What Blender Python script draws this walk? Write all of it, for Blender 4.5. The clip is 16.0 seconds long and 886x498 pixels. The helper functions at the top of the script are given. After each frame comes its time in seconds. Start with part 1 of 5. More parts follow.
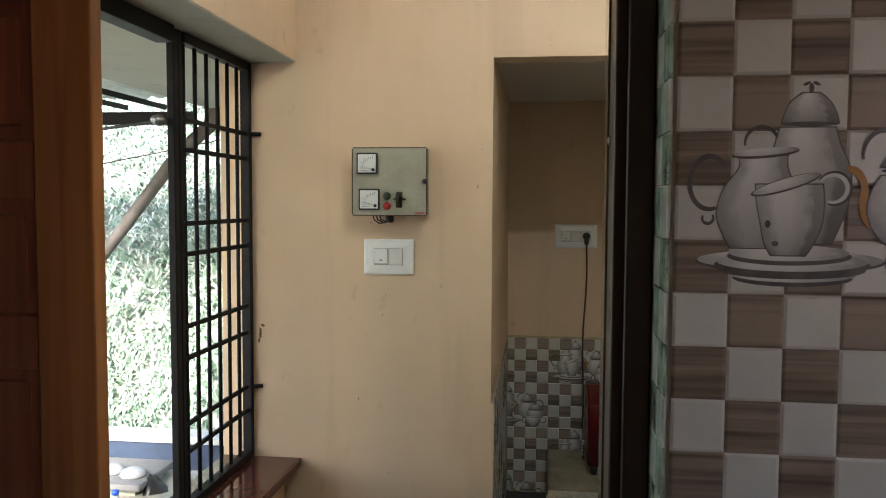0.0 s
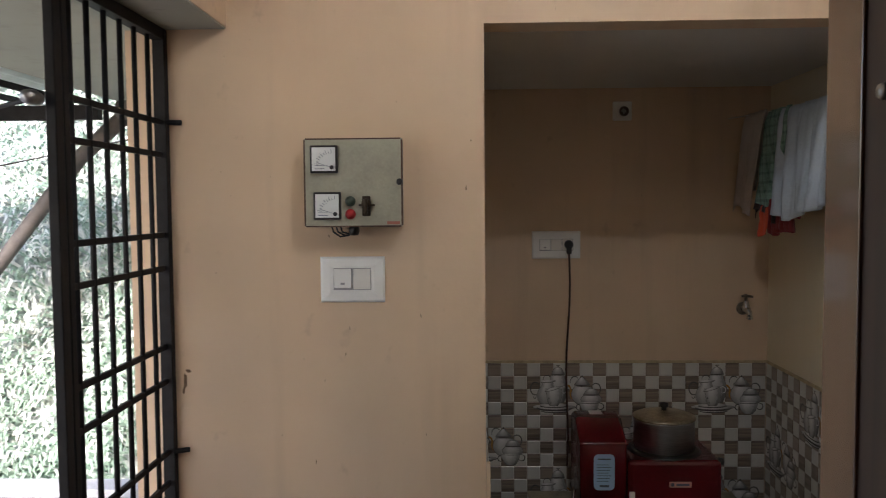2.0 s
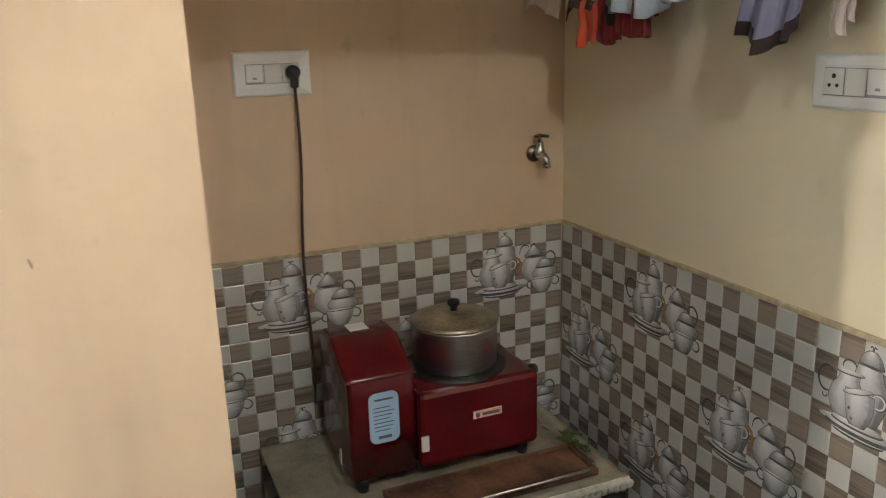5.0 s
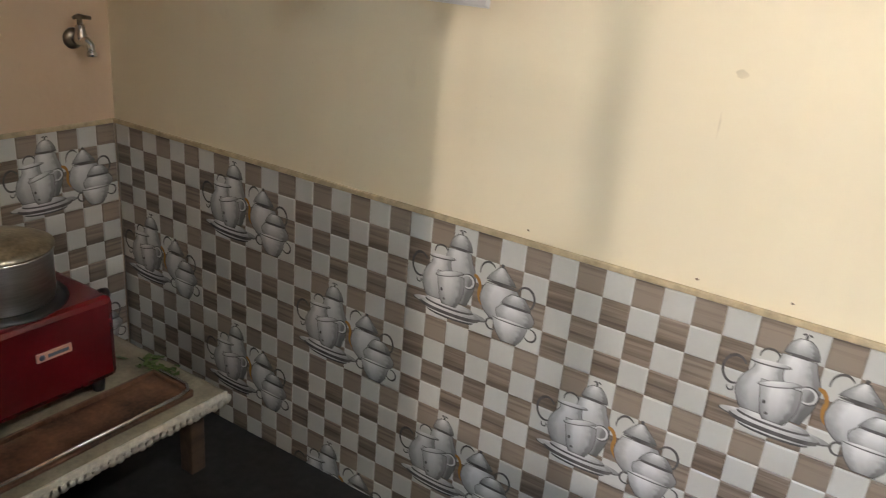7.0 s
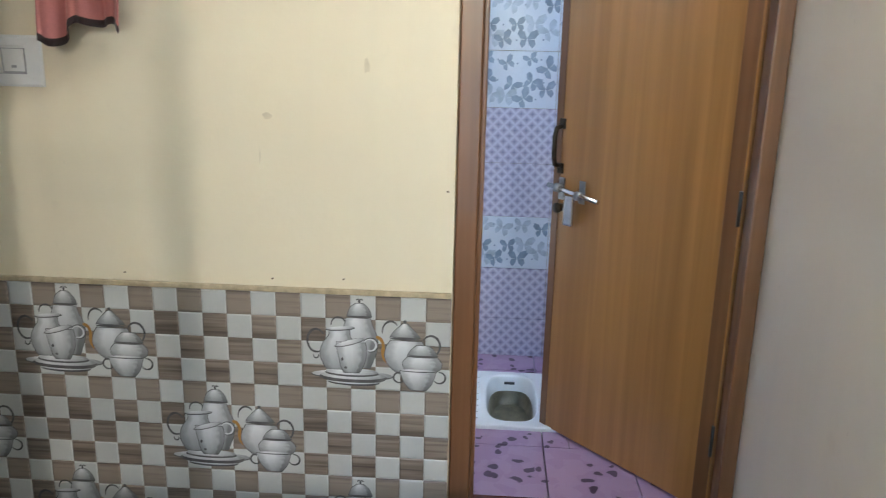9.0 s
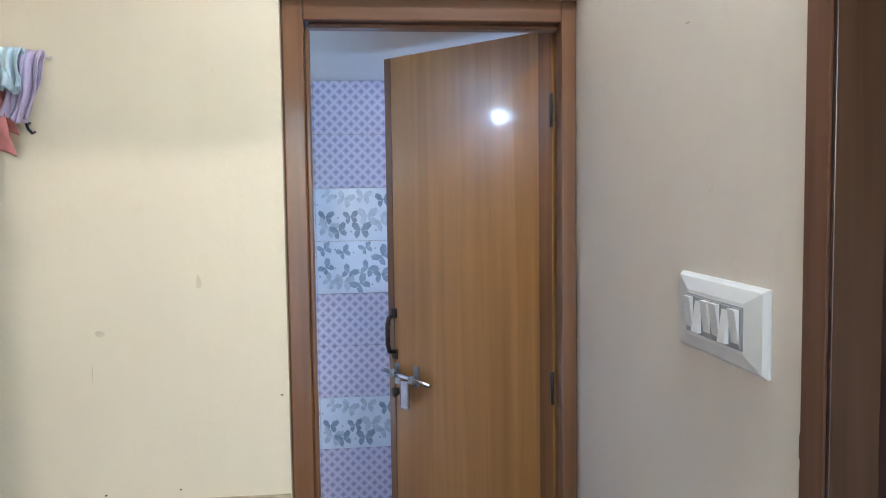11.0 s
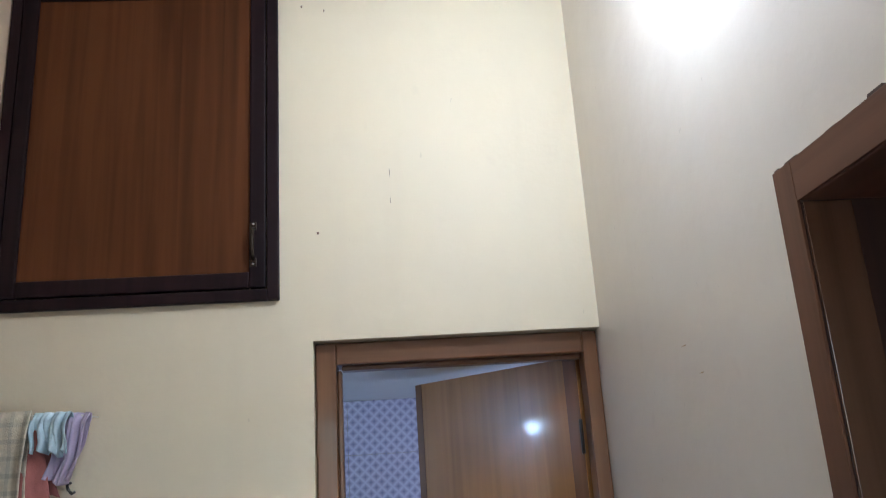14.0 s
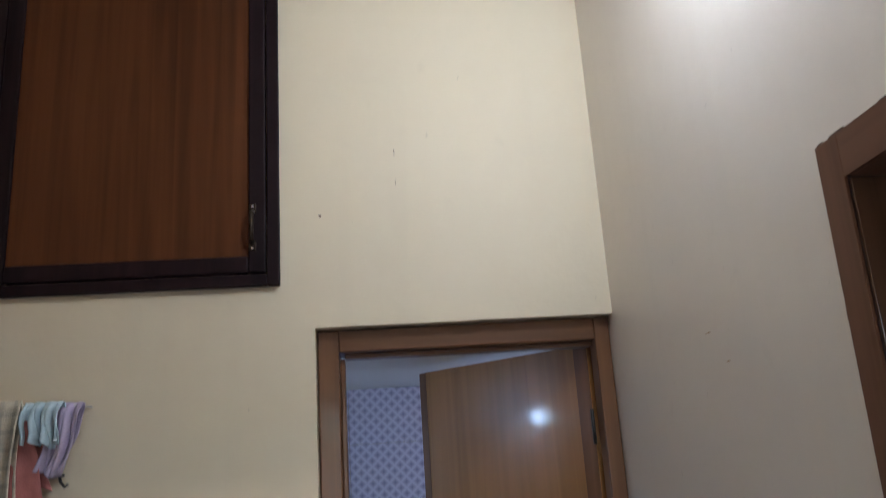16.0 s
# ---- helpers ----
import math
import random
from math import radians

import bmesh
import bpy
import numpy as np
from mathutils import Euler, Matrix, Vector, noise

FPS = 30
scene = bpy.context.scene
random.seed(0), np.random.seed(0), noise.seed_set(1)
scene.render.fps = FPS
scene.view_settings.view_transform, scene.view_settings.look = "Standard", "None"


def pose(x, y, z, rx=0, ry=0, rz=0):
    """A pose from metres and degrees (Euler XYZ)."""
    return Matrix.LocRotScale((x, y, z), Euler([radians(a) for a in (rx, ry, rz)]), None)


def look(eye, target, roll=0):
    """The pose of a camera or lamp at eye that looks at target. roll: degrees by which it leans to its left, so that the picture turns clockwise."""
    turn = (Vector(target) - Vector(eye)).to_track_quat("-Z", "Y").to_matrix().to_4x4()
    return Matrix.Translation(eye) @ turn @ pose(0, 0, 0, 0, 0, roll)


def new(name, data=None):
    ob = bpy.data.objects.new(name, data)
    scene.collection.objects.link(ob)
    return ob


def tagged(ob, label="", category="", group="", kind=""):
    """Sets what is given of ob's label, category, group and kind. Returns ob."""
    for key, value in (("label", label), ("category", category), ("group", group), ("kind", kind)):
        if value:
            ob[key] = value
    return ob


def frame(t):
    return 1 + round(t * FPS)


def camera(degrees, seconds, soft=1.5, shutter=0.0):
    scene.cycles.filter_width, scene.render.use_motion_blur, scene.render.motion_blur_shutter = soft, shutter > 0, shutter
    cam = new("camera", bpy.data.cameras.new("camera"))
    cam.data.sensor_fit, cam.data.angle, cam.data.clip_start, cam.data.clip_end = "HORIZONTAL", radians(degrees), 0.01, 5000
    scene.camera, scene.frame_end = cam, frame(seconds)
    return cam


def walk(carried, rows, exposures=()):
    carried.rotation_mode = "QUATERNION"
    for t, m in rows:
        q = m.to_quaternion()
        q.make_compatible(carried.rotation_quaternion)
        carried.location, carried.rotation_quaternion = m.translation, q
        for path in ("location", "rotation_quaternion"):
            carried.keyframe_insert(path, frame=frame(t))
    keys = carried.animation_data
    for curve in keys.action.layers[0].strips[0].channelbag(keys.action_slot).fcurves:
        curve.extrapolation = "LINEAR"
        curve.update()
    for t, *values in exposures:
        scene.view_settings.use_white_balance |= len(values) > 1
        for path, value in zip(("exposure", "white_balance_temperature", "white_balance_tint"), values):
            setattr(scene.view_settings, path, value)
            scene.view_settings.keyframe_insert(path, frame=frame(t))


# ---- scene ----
cam = camera(58.5, 16.0, soft=1.0, shutter=0.25)
METRES, EYE, TURN = 3.6, 1.5, 7.1
ROWS = [
    (0.0, 0.0, 0.0, 0.0, 0.02, -3.36, -0.28),
    (0.5, -0.0014, 0.0394, 0.0029, 0.81, -2.63, -0.05),
    (1.0, -0.0063, 0.0782, 0.0029, 0.57, -2.13, -0.01),
    (1.5, -0.0281, 0.1344, 0.0034, -1.06, -2.38, 0.17),
    (2.0, -0.0432, 0.1821, 0.0024, -5.31, -3.14, 0.46),
    (2.5, -0.0519, 0.2461, 0.0008, -9.69, -3.24, 0.26),
    (3.0, -0.0506, 0.3099, 0.0021, -12.99, -4.86, -0.02),
    (3.5, -0.0541, 0.3758, -0.0064, -17.69, -8.27, 0.83),
    (6.0, 0.0149, 0.6407, -0.0291, -44.91, -19.84, -0.44),
    (6.5, 0.0133, 0.6484, -0.0337, -56.21, -21.26, -2.51),
    (7.0, -0.0075, 0.6348, -0.0395, -63.51, -21.31, -4.75),
    (7.5, -0.0409, 0.6103, -0.043, -68.64, -21.12, -4.17),
    (8.0, -0.055, 0.6002, -0.046, -75.95, -19.1, -3.67),
    (8.5, -0.0836, 0.5985, -0.0392, -86.7, -16.08, -2.74),
    (9.0, -0.1129, 0.5901, -0.0371, -93.23, -14.94, -1.23),
    (9.5, -0.1255, 0.5755, -0.0307, -97.85, -12.31, -0.13),
]
LATE = [
    (10.0, (-0.738, 2.014, 1.462), (1.225, 1.847, 1.114), -0.5),
    (12.5, (-0.848, 1.899, 1.546), (1.141, 1.786, 1.722), -1.9),
    (13.0, (-0.859, 1.939, 1.589), (1.118, 1.808, 1.865), -2.8),
    (13.5, (-0.864, 1.957, 1.606), (1.082, 1.802, 2.043), -2.9),
    (14.0, (-0.855, 1.954, 1.648), (1.062, 1.805, 2.201), -3.7),
    (14.5, (-0.844, 1.951, 1.675), (1.042, 1.808, 2.329), -4.8),
    (15.0, (-0.842, 1.955, 1.691), (1.009, 1.795, 2.433), -5.5),
    (15.5, (-0.839, 1.968, 1.693), (1.020, 1.801, 2.414), -5.2),
    (16.0, (-0.774, 1.975, 1.662), (1.151, 1.819, 2.184), -3.7),
]
WALK = [(t, pose(0, 0, EYE, 0, 0, TURN) @ pose(METRES * x, METRES * y, METRES * z, 90 + pitch, roll, yaw))
        for t, x, y, z, yaw, pitch, roll in ROWS]
WALK += [(t, look(eye, target, lean)) for t, eye, target, lean in LATE]
walk(cam, WALK, [
    (0.0, 2.72, 7000, 11), (1.0, 2.52, 6850, 11), (1.5, 2.32, 6850, 14), (2.0, 2.34, 6800, 22), (2.5, 2.42, 6750, 18), (3.0, 2.83, 6650, 18), (3.5, 3.35, 6600, 15),
    (6.0, 3.80, 7250, 16), (7.0, 3.68, 6950, 19), (7.5, 3.66, 6900, 20), (8.5, 3.48, 6400, 12), (9.5, 3.35, 6300, 12), (10.0, 3.44, 6100, 14), (12.5, 2.98, 5950, 16),
    (13.5, 2.74, 5850, 17), (14.5, 2.24, 5950, 18), (15.0, 1.96, 6050, 18), (15.5, 1.56, 6200, 19), (16.0, 2.02, 6150, 20)])

# ---- world, sun, lamps ----
world = bpy.data.worlds.new("sky")
scene.world = world
world.use_nodes = True
sky = world.node_tree.nodes.new("ShaderNodeTexSky")
sky.sky_type, sky.sun_disc = "NISHITA", False
sky.sun_elevation, sky.sun_rotation = radians(33), radians(182)
world.node_tree.links.new(sky.outputs["Color"], world.node_tree.nodes["Background"].inputs["Color"])
world.node_tree.nodes["Background"].inputs["Strength"].default_value = 0.15
sun = new("sun", bpy.data.lights.new("sun", "SUN"))
sun.data.energy, sun.data.angle, sun.data.color = 2.2, radians(8), (1.0, 0.97, 0.93)
sun.matrix_world = look((-0.25, -6.0, 3.9), (0.0, 0.0, 0.0))


def area_lamp(name, eye, target, sx, sy, watts, color):
    ob = new(name, bpy.data.lights.new(name, "AREA"))
    ob.data.shape, ob.data.size, ob.data.size_y = "RECTANGLE", sx, sy
    ob.data.energy, ob.data.color = watts, color
    ob.matrix_world = look(eye, target)
    return ob


# narrow-beam lamp added outside the grilled west opening, in place of daylight from the open yard
yard_beam_lamp = area_lamp("yard_beam_lamp", (-1.31, 2.20, 1.30), (-1.31 + 1.0, 2.20 + 0.195, 1.30 - 0.15), 1.55, 1.45, 0.18, (1.0, 0.95, 0.90))
yard_beam_lamp.data.spread = radians(2.6)
# bluish fill lamp added in an opening of the unseen bathroom side wall
area_lamp("bath_fill_lamp", (1.9, 1.0, 1.70), (1.9, 2.2, 1.0), 0.5, 0.3, 1.1, (0.45, 0.68, 1.0))
# lilac fill lamp added in an unseen kitchen wall, for the kitchen tiles
area_lamp("kitchen_fill_lamp", (1.55, -0.55, 1.6), (0.0, 0.4, 1.3), 0.9, 0.9, 0.54, (0.88, 0.68, 1.0))


# ---- materials ----
def clear(name):
    m = bpy.data.materials.new(name)
    m.use_nodes = True
    return m, m.node_tree, m.node_tree.nodes["Principled BSDF"]


def mat(name, color, rough=0.5, metal=0.0, spec=0.5, var=0.12, scale=8.0, bump=0.0, bscale=120.0, stretch=None,
        emit=0.0, random_piece=0.0, coat=0.0, fine=0.0):
    """A surface with broad and fine variation round its base colour, and fine relief."""
    m, nt, b = clear(name)
    n, l = nt.nodes, nt.links
    b.inputs["Roughness"].default_value = rough
    b.inputs["Metallic"].default_value = metal
    b.inputs["Specular IOR Level"].default_value = spec
    b.inputs["Coat Weight"].default_value = coat
    tc = n.new("ShaderNodeTexCoord")
    mp = n.new("ShaderNodeMapping")
    mp.inputs["Scale"].default_value = stretch or (1, 1, 1)
    l.new(tc.outputs["Object"], mp.inputs["Vector"])
    a = n.new("ShaderNodeTexNoise")
    a.inputs["Scale"].default_value, a.inputs["Detail"].default_value = scale, 6
    l.new(mp.outputs["Vector"], a.inputs["Vector"])
    f = n.new("ShaderNodeTexNoise")
    f.inputs["Scale"].default_value, f.inputs["Detail"].default_value = scale * 11, 3
    l.new(mp.outputs["Vector"], f.inputs["Vector"])
    mix = n.new("ShaderNodeMath")
    mix.operation = "MULTIPLY_ADD"
    mix.inputs[1].default_value = 0.35 + fine
    l.new(f.outputs["Fac"], mix.inputs[0])
    l.new(a.outputs["Fac"], mix.inputs[2])
    ramp = n.new("ShaderNodeValToRGB")
    ramp.color_ramp.elements[0].position, ramp.color_ramp.elements[1].position = 0.45, 0.95
    lo = [c * (1 - var) for c in color]
    hi = [min(1, c * (1 + var)) for c in color]
    ramp.color_ramp.elements[0].color, ramp.color_ramp.elements[1].color = (*lo, 1), (*hi, 1)
    l.new(mix.outputs[0], ramp.inputs["Fac"])
    out = ramp.outputs["Color"]
    if random_piece:
        oi = n.new("ShaderNodeObjectInfo")
        mr = n.new("ShaderNodeMapRange")
        mr.inputs["To Min"].default_value, mr.inputs["To Max"].default_value = 1 - random_piece, 1 + random_piece
        l.new(oi.outputs["Random"], mr.inputs["Value"])
        hs = n.new("ShaderNodeHueSaturation")
        l.new(mr.outputs["Result"], hs.inputs["Value"])
        l.new(out, hs.inputs["Color"])
        out = hs.outputs["Color"]
    l.new(out, b.inputs["Base Color"])
    if bump:
        bt = n.new("ShaderNodeTexNoise")
        bt.inputs["Scale"].default_value, bt.inputs["Detail"].default_value = bscale, 4
        l.new(mp.outputs["Vector"], bt.inputs["Vector"])
        bp = n.new("ShaderNodeBump")
        bp.inputs["Strength"].default_value, bp.inputs["Distance"].default_value = bump, 0.004
        l.new(bt.outputs["Fac"], bp.inputs["Height"])
        l.new(bp.outputs["Normal"], b.inputs["Normal"])
    if emit:
        b.inputs["Emission Color"].default_value = (*color, 1)
        b.inputs["Emission Strength"].default_value = emit
    return m


def wood(name, dark, light, axis=2, rough=0.35, scale=1.0, coat=0.0, contrast=1.0):
    """Veneer or planed wood with grain along one axis of the object."""
    m, nt, b = clear(name)
    n, l = nt.nodes, nt.links
    tc, mp = n.new("ShaderNodeTexCoord"), n.new("ShaderNodeMapping")
    sc = [26 * scale] * 3
    sc[axis] = 0.9 * scale
    mp.inputs["Scale"].default_value = sc
    l.new(tc.outputs["Object"], mp.inputs["Vector"])
    g = n.new("ShaderNodeTexNoise")
    g.inputs["Scale"].default_value, g.inputs["Detail"].default_value, g.inputs["Distortion"].default_value = 1.0, 8, 0.6
    l.new(mp.outputs["Vector"], g.inputs["Vector"])
    big = n.new("ShaderNodeTexNoise")
    big.inputs["Scale"].default_value = 0.16
    l.new(mp.outputs["Vector"], big.inputs["Vector"])
    add = n.new("ShaderNodeMath")
    add.operation = "MULTIPLY_ADD"
    add.inputs[1].default_value = 0.7
    l.new(big.outputs["Fac"], add.inputs[0])
    l.new(g.outputs["Fac"], add.inputs[2])
    r = n.new("ShaderNodeValToRGB")
    r.color_ramp.elements[0].position, r.color_ramp.elements[1].position = 0.85 - 0.25 * contrast, 0.85 + 0.25 * contrast
    r.color_ramp.elements[0].color, r.color_ramp.elements[1].color = (*dark, 1), (*light, 1)
    l.new(add.outputs[0], r.inputs["Fac"])
    l.new(r.outputs["Color"], b.inputs["Base Color"])
    b.inputs["Roughness"].default_value = rough
    b.inputs["Coat Weight"].default_value = coat
    b.inputs["Coat Roughness"].default_value = 0.09
    bp = n.new("ShaderNodeBump")
    bp.inputs["Strength"].default_value, bp.inputs["Distance"].default_value = 0.15, 0.002
    l.new(g.outputs["Fac"], bp.inputs["Height"])
    l.new(bp.outputs["Normal"], b.inputs["Normal"])
    return m


def paint(name, color, stain=(0.42, 0.33, 0.22), amount=0.35, rough=0.6, relief=0.13, waves=2.5):
    """Emulsion on plaster: broad rubbed tone, vertical streaks, scattered smudges, roller relief."""
    m, nt, b = clear(name)
    n, l = nt.nodes, nt.links
    tc = n.new("ShaderNodeTexCoord")

    def noise_at(sc, detail, lo, hi):
        mp = n.new("ShaderNodeMapping")
        mp.inputs["Scale"].default_value = sc
        l.new(tc.outputs["Object"], mp.inputs["Vector"])
        t = n.new("ShaderNodeTexNoise")
        t.inputs["Scale"].default_value, t.inputs["Detail"].default_value = 1.0, detail
        l.new(mp.outputs["Vector"], t.inputs["Vector"])
        r = n.new("ShaderNodeMapRange")
        r.inputs["From Min"].default_value, r.inputs["From Max"].default_value = lo, hi
        l.new(t.outputs["Fac"], r.inputs["Value"])
        return r.outputs["Result"]

    def mixed(fac, weight, c1, c2):
        w = n.new("ShaderNodeMath")
        w.operation = "MULTIPLY"
        w.inputs[1].default_value = weight
        l.new(fac, w.inputs[0])
        x = n.new("ShaderNodeMix")
        x.data_type = "RGBA"
        l.new(w.outputs[0], x.inputs[0])
        for sock, c in ((x.inputs[6], c1), (x.inputs[7], c2)):
            if isinstance(c, tuple):
                sock.default_value = (*c, 1)
            else:
                l.new(c, sock)
        return x.outputs[2]

    c = mixed(noise_at((1.7, 1.7, 1.2), 4, 0.35, 0.7), 0.22 * amount / 0.35, color, tuple(v * 0.72 for v in color))
    c = mixed(noise_at((9, 9, 0.7), 3, 0.55, 0.75), 0.10 * amount / 0.35, c, tuple(v * 0.7 for v in stain))
    c = mixed(noise_at((11, 11, 9), 5, 0.66, 0.74), amount * 0.5, c, stain)
    c = mixed(noise_at((60, 60, 30), 2, 0.755, 0.79), amount, c, tuple(v * 0.4 for v in stain))
    l.new(c, b.inputs["Base Color"])
    b.inputs["Roughness"].default_value = rough
    t = n.new("ShaderNodeTexNoise")
    t.inputs["Scale"].default_value, t.inputs["Detail"].default_value = 55, 6
    l.new(tc.outputs["Object"], t.inputs["Vector"])
    t2 = n.new("ShaderNodeTexNoise")
    t2.inputs["Scale"].default_value = 6
    l.new(tc.outputs["Object"], t2.inputs["Vector"])
    s = n.new("ShaderNodeMath")
    s.operation = "MULTIPLY_ADD"
    s.inputs[1].default_value = waves
    l.new(t2.outputs["Fac"], s.inputs[0])
    l.new(t.outputs["Fac"], s.inputs[2])
    bp = n.new("ShaderNodeBump")
    bp.inputs["Strength"].default_value, bp.inputs["Distance"].default_value = relief, 0.004
    l.new(s.outputs[0], bp.inputs["Height"])
    l.new(bp.outputs["Normal"], b.inputs["Normal"])
    return m


M_PEACH = paint("peach_wall_paint", (0.70, 0.515, 0.345), stain=(0.40, 0.28, 0.20), amount=0.72)
M_CREAM = paint("cream_wall_paint", (0.80, 0.70, 0.50), amount=0.15)
M_PALE = paint("pale_wall_paint", (0.80, 0.72, 0.61), amount=0.14, rough=0.42, relief=0.12, waves=9.0)
M_CEIL = paint("ceiling_paint", (0.68, 0.67, 0.63), amount=0.15)
M_CONC = paint("weathered_concrete", (0.36, 0.36, 0.30), stain=(0.12, 0.12, 0.10), amount=0.5, rough=0.9)
M_FLOOR = mat("black_granite", (0.020, 0.019, 0.018), 0.35, var=0.5, scale=40)
M_GRANITE = mat("red_brown_granite", (0.12, 0.038, 0.026), 0.12, var=0.4, scale=60)
M_STEEL_BLACK = mat("black_enamel_steel", (0.008, 0.008, 0.009), 0.55, spec=0.2, var=0.4, scale=20, bump=0.1)
M_DOORWOOD = wood("brown_door_veneer", (0.235, 0.100, 0.025), (0.42, 0.195, 0.056), 2, 0.34, 1.0, 0.6, 1.7)
M_FRAMEWOOD = wood("varnished_frame_wood", (0.115, 0.047, 0.018), (0.20, 0.088, 0.036), 2, 0.32, 1.0, 0.4)
M_FRAMEWOOD_H = wood("varnished_rail_wood", (0.115, 0.047, 0.018), (0.20, 0.088, 0.036), 1, 0.32, 1.0, 0.4)
# one frame wood: jamb copy darkened for shade, hall face copy left brown
M_KFRAME_SHADE = wood("shaded_frame_wood", (0.022, 0.010, 0.007), (0.055, 0.024, 0.016), 2, 0.5, 1.0, 0.1)
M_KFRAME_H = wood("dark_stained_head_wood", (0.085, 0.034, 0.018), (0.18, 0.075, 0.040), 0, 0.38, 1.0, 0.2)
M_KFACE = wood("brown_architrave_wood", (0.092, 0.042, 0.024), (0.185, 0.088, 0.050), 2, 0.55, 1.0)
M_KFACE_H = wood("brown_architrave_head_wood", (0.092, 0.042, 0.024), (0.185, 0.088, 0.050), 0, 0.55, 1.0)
M_JAMBLIT = wood("lit_jamb_wood", (0.070, 0.034, 0.018), (0.135, 0.068, 0.038), 2, 0.25, 1.0, 1.0)
M_REVEAL = mat("marbled_green_glazed_tile", (0.36, 0.47, 0.36), 0.2, var=0.75, scale=20)
M_REVEAL_PALE = mat("pale_green_glazed_tile", (0.60, 0.67, 0.57), 0.2, var=0.25, scale=26)
M_LEAFWOOD = wood("teak_stile_wood", (0.26, 0.085, 0.022), (0.50, 0.20, 0.060), 2, 0.38, 1.0, 0.2)
M_LEAFPANEL = wood("dark_teak_panel", (0.14, 0.034, 0.015), (0.27, 0.072, 0.03), 2, 0.35, 1.0, 0.2)
M_CABPANEL = wood("cabinet_veneer", (0.055, 0.016, 0.005), (0.115, 0.038, 0.012), 2, 0.5, 1.2, 0.0, 1.4)
M_CABFRAME = wood("maroon_cabinet_frame", (0.009, 0.004, 0.005), (0.020, 0.008, 0.009), 2, 0.55, 1.0)
for m in (M_CABPANEL, M_CABFRAME, M_KFACE, M_KFACE_H):
    next(n for n in m.node_tree.nodes if n.type == "BSDF_PRINCIPLED").inputs["Specular IOR Level"].default_value = 0.18
M_WHITEPL = mat("white_plastic", (0.80, 0.80, 0.76), 0.28, var=0.04, scale=10)
M_OFFPL = mat("ivory_plastic", (0.70, 0.68, 0.62), 0.3, var=0.06, scale=10)
M_GREYPL = mat("grey_gap", (0.32, 0.32, 0.32), 0.6, var=0.1)
M_BLACKPL = mat("black_plastic", (0.015, 0.015, 0.015), 0.35, var=0.2)
M_CHROME = mat("worn_chrome", (0.66, 0.66, 0.66), 0.22, metal=1.0, var=0.15, scale=40)
M_TAP = mat("tarnished_tap_chrome", (0.26, 0.22, 0.17), 0.3, metal=1.0, var=0.4, scale=60)
M_STEEL = mat("stainless_steel", (0.66, 0.66, 0.65), 0.30, metal=1.0, var=0.15, scale=18, stretch=(1, 1, 12))
M_DULLSTEEL = mat("dull_steel", (0.38, 0.38, 0.38), 0.4, metal=1.0, var=0.3, scale=40)
M_BOXPAINT = mat("grey_green_enamel", (0.34, 0.33, 0.25), 0.45, var=0.16, scale=12, bump=0.15, bscale=60, fine=0.2)
M_RUST = mat("rusty_edge", (0.085, 0.045, 0.028), 0.8, var=0.5, scale=60, bump=0.4)
M_PAPER = mat("meter_face", (0.80, 0.82, 0.80), 0.25, var=0.03)
M_RED = mat("red_button", (0.45, 0.02, 0.02), 0.35, var=0.1)
M_GREEN = mat("dark_green_button", (0.05, 0.08, 0.05), 0.4, var=0.2)
M_BRASS = mat("tarnished_brass", (0.055, 0.040, 0.026), 0.45, metal=0.8, var=0.4, scale=80)
M_GRINDER = mat("maroon_enamel", (0.115, 0.005, 0.008), 0.26, var=0.2, scale=6, coat=0.3)
M_LABEL = mat("pale_blue_label", (0.38, 0.58, 0.78), 0.4, var=0.05)
M_INK = mat("dark_print", (0.10, 0.13, 0.18), 0.6, var=0.1)
M_PINKTAG = mat("salmon_badge", (0.75, 0.42, 0.32), 0.4, var=0.05)
M_LID = mat("aluminium_lid", (0.40, 0.345, 0.25), 0.38, metal=0.75, var=0.55, scale=9)
M_CLOTHTABLE = mat("soiled_table_cloth", (0.27, 0.24, 0.17), 0.9, var=0.35, scale=9, bump=0.4)
M_LACE = mat("lace_trim", (0.66, 0.62, 0.52), 0.9, var=0.2, scale=60, bump=0.5)
M_STOOL = wood("old_table_wood", (0.05, 0.03, 0.02), (0.11, 0.07, 0.04), 0, 0.6)
M_TILEWHITE = mat("glazed_white_cell", (0.55, 0.55, 0.51), 0.28, spec=0.9, var=0.05, scale=10, random_piece=0.04)
M_TILEWOOD = wood("glazed_wood_print_cell", (0.095, 0.068, 0.050), (0.28, 0.225, 0.175), 0, 0.28, 2.8, 0.0, 0.75)
M_GROUT = mat("grout", (0.42, 0.38, 0.32), 0.9, var=0.2, scale=30)
M_TRIMGROUT = mat("sandy_cement_edge", (0.50, 0.40, 0.25), 0.9, var=0.25, scale=40, bump=0.6, bscale=90)
M_PRINTDARK = mat("dark_print_glaze", (0.13, 0.125, 0.12), 0.18, var=0.3, scale=40)
M_GOLD = mat("gold_print_glaze", (0.42, 0.22, 0.07), 0.2, var=0.2)
M_PORCELAIN = mat("white_ceramic", (0.82, 0.84, 0.84), 0.1, var=0.03)
M_BOWLDARK = mat("dark_bowl", (0.16, 0.14, 0.09), 0.35, var=0.4, scale=20)
M_BUTTER = mat("butterfly_print_grey_blue", (0.24, 0.31, 0.40), 0.15, var=0.25, scale=30, random_piece=0.2)
M_BUTTER2 = mat("pale_butterfly_print", (0.44, 0.51, 0.59), 0.15, var=0.2, scale=30)
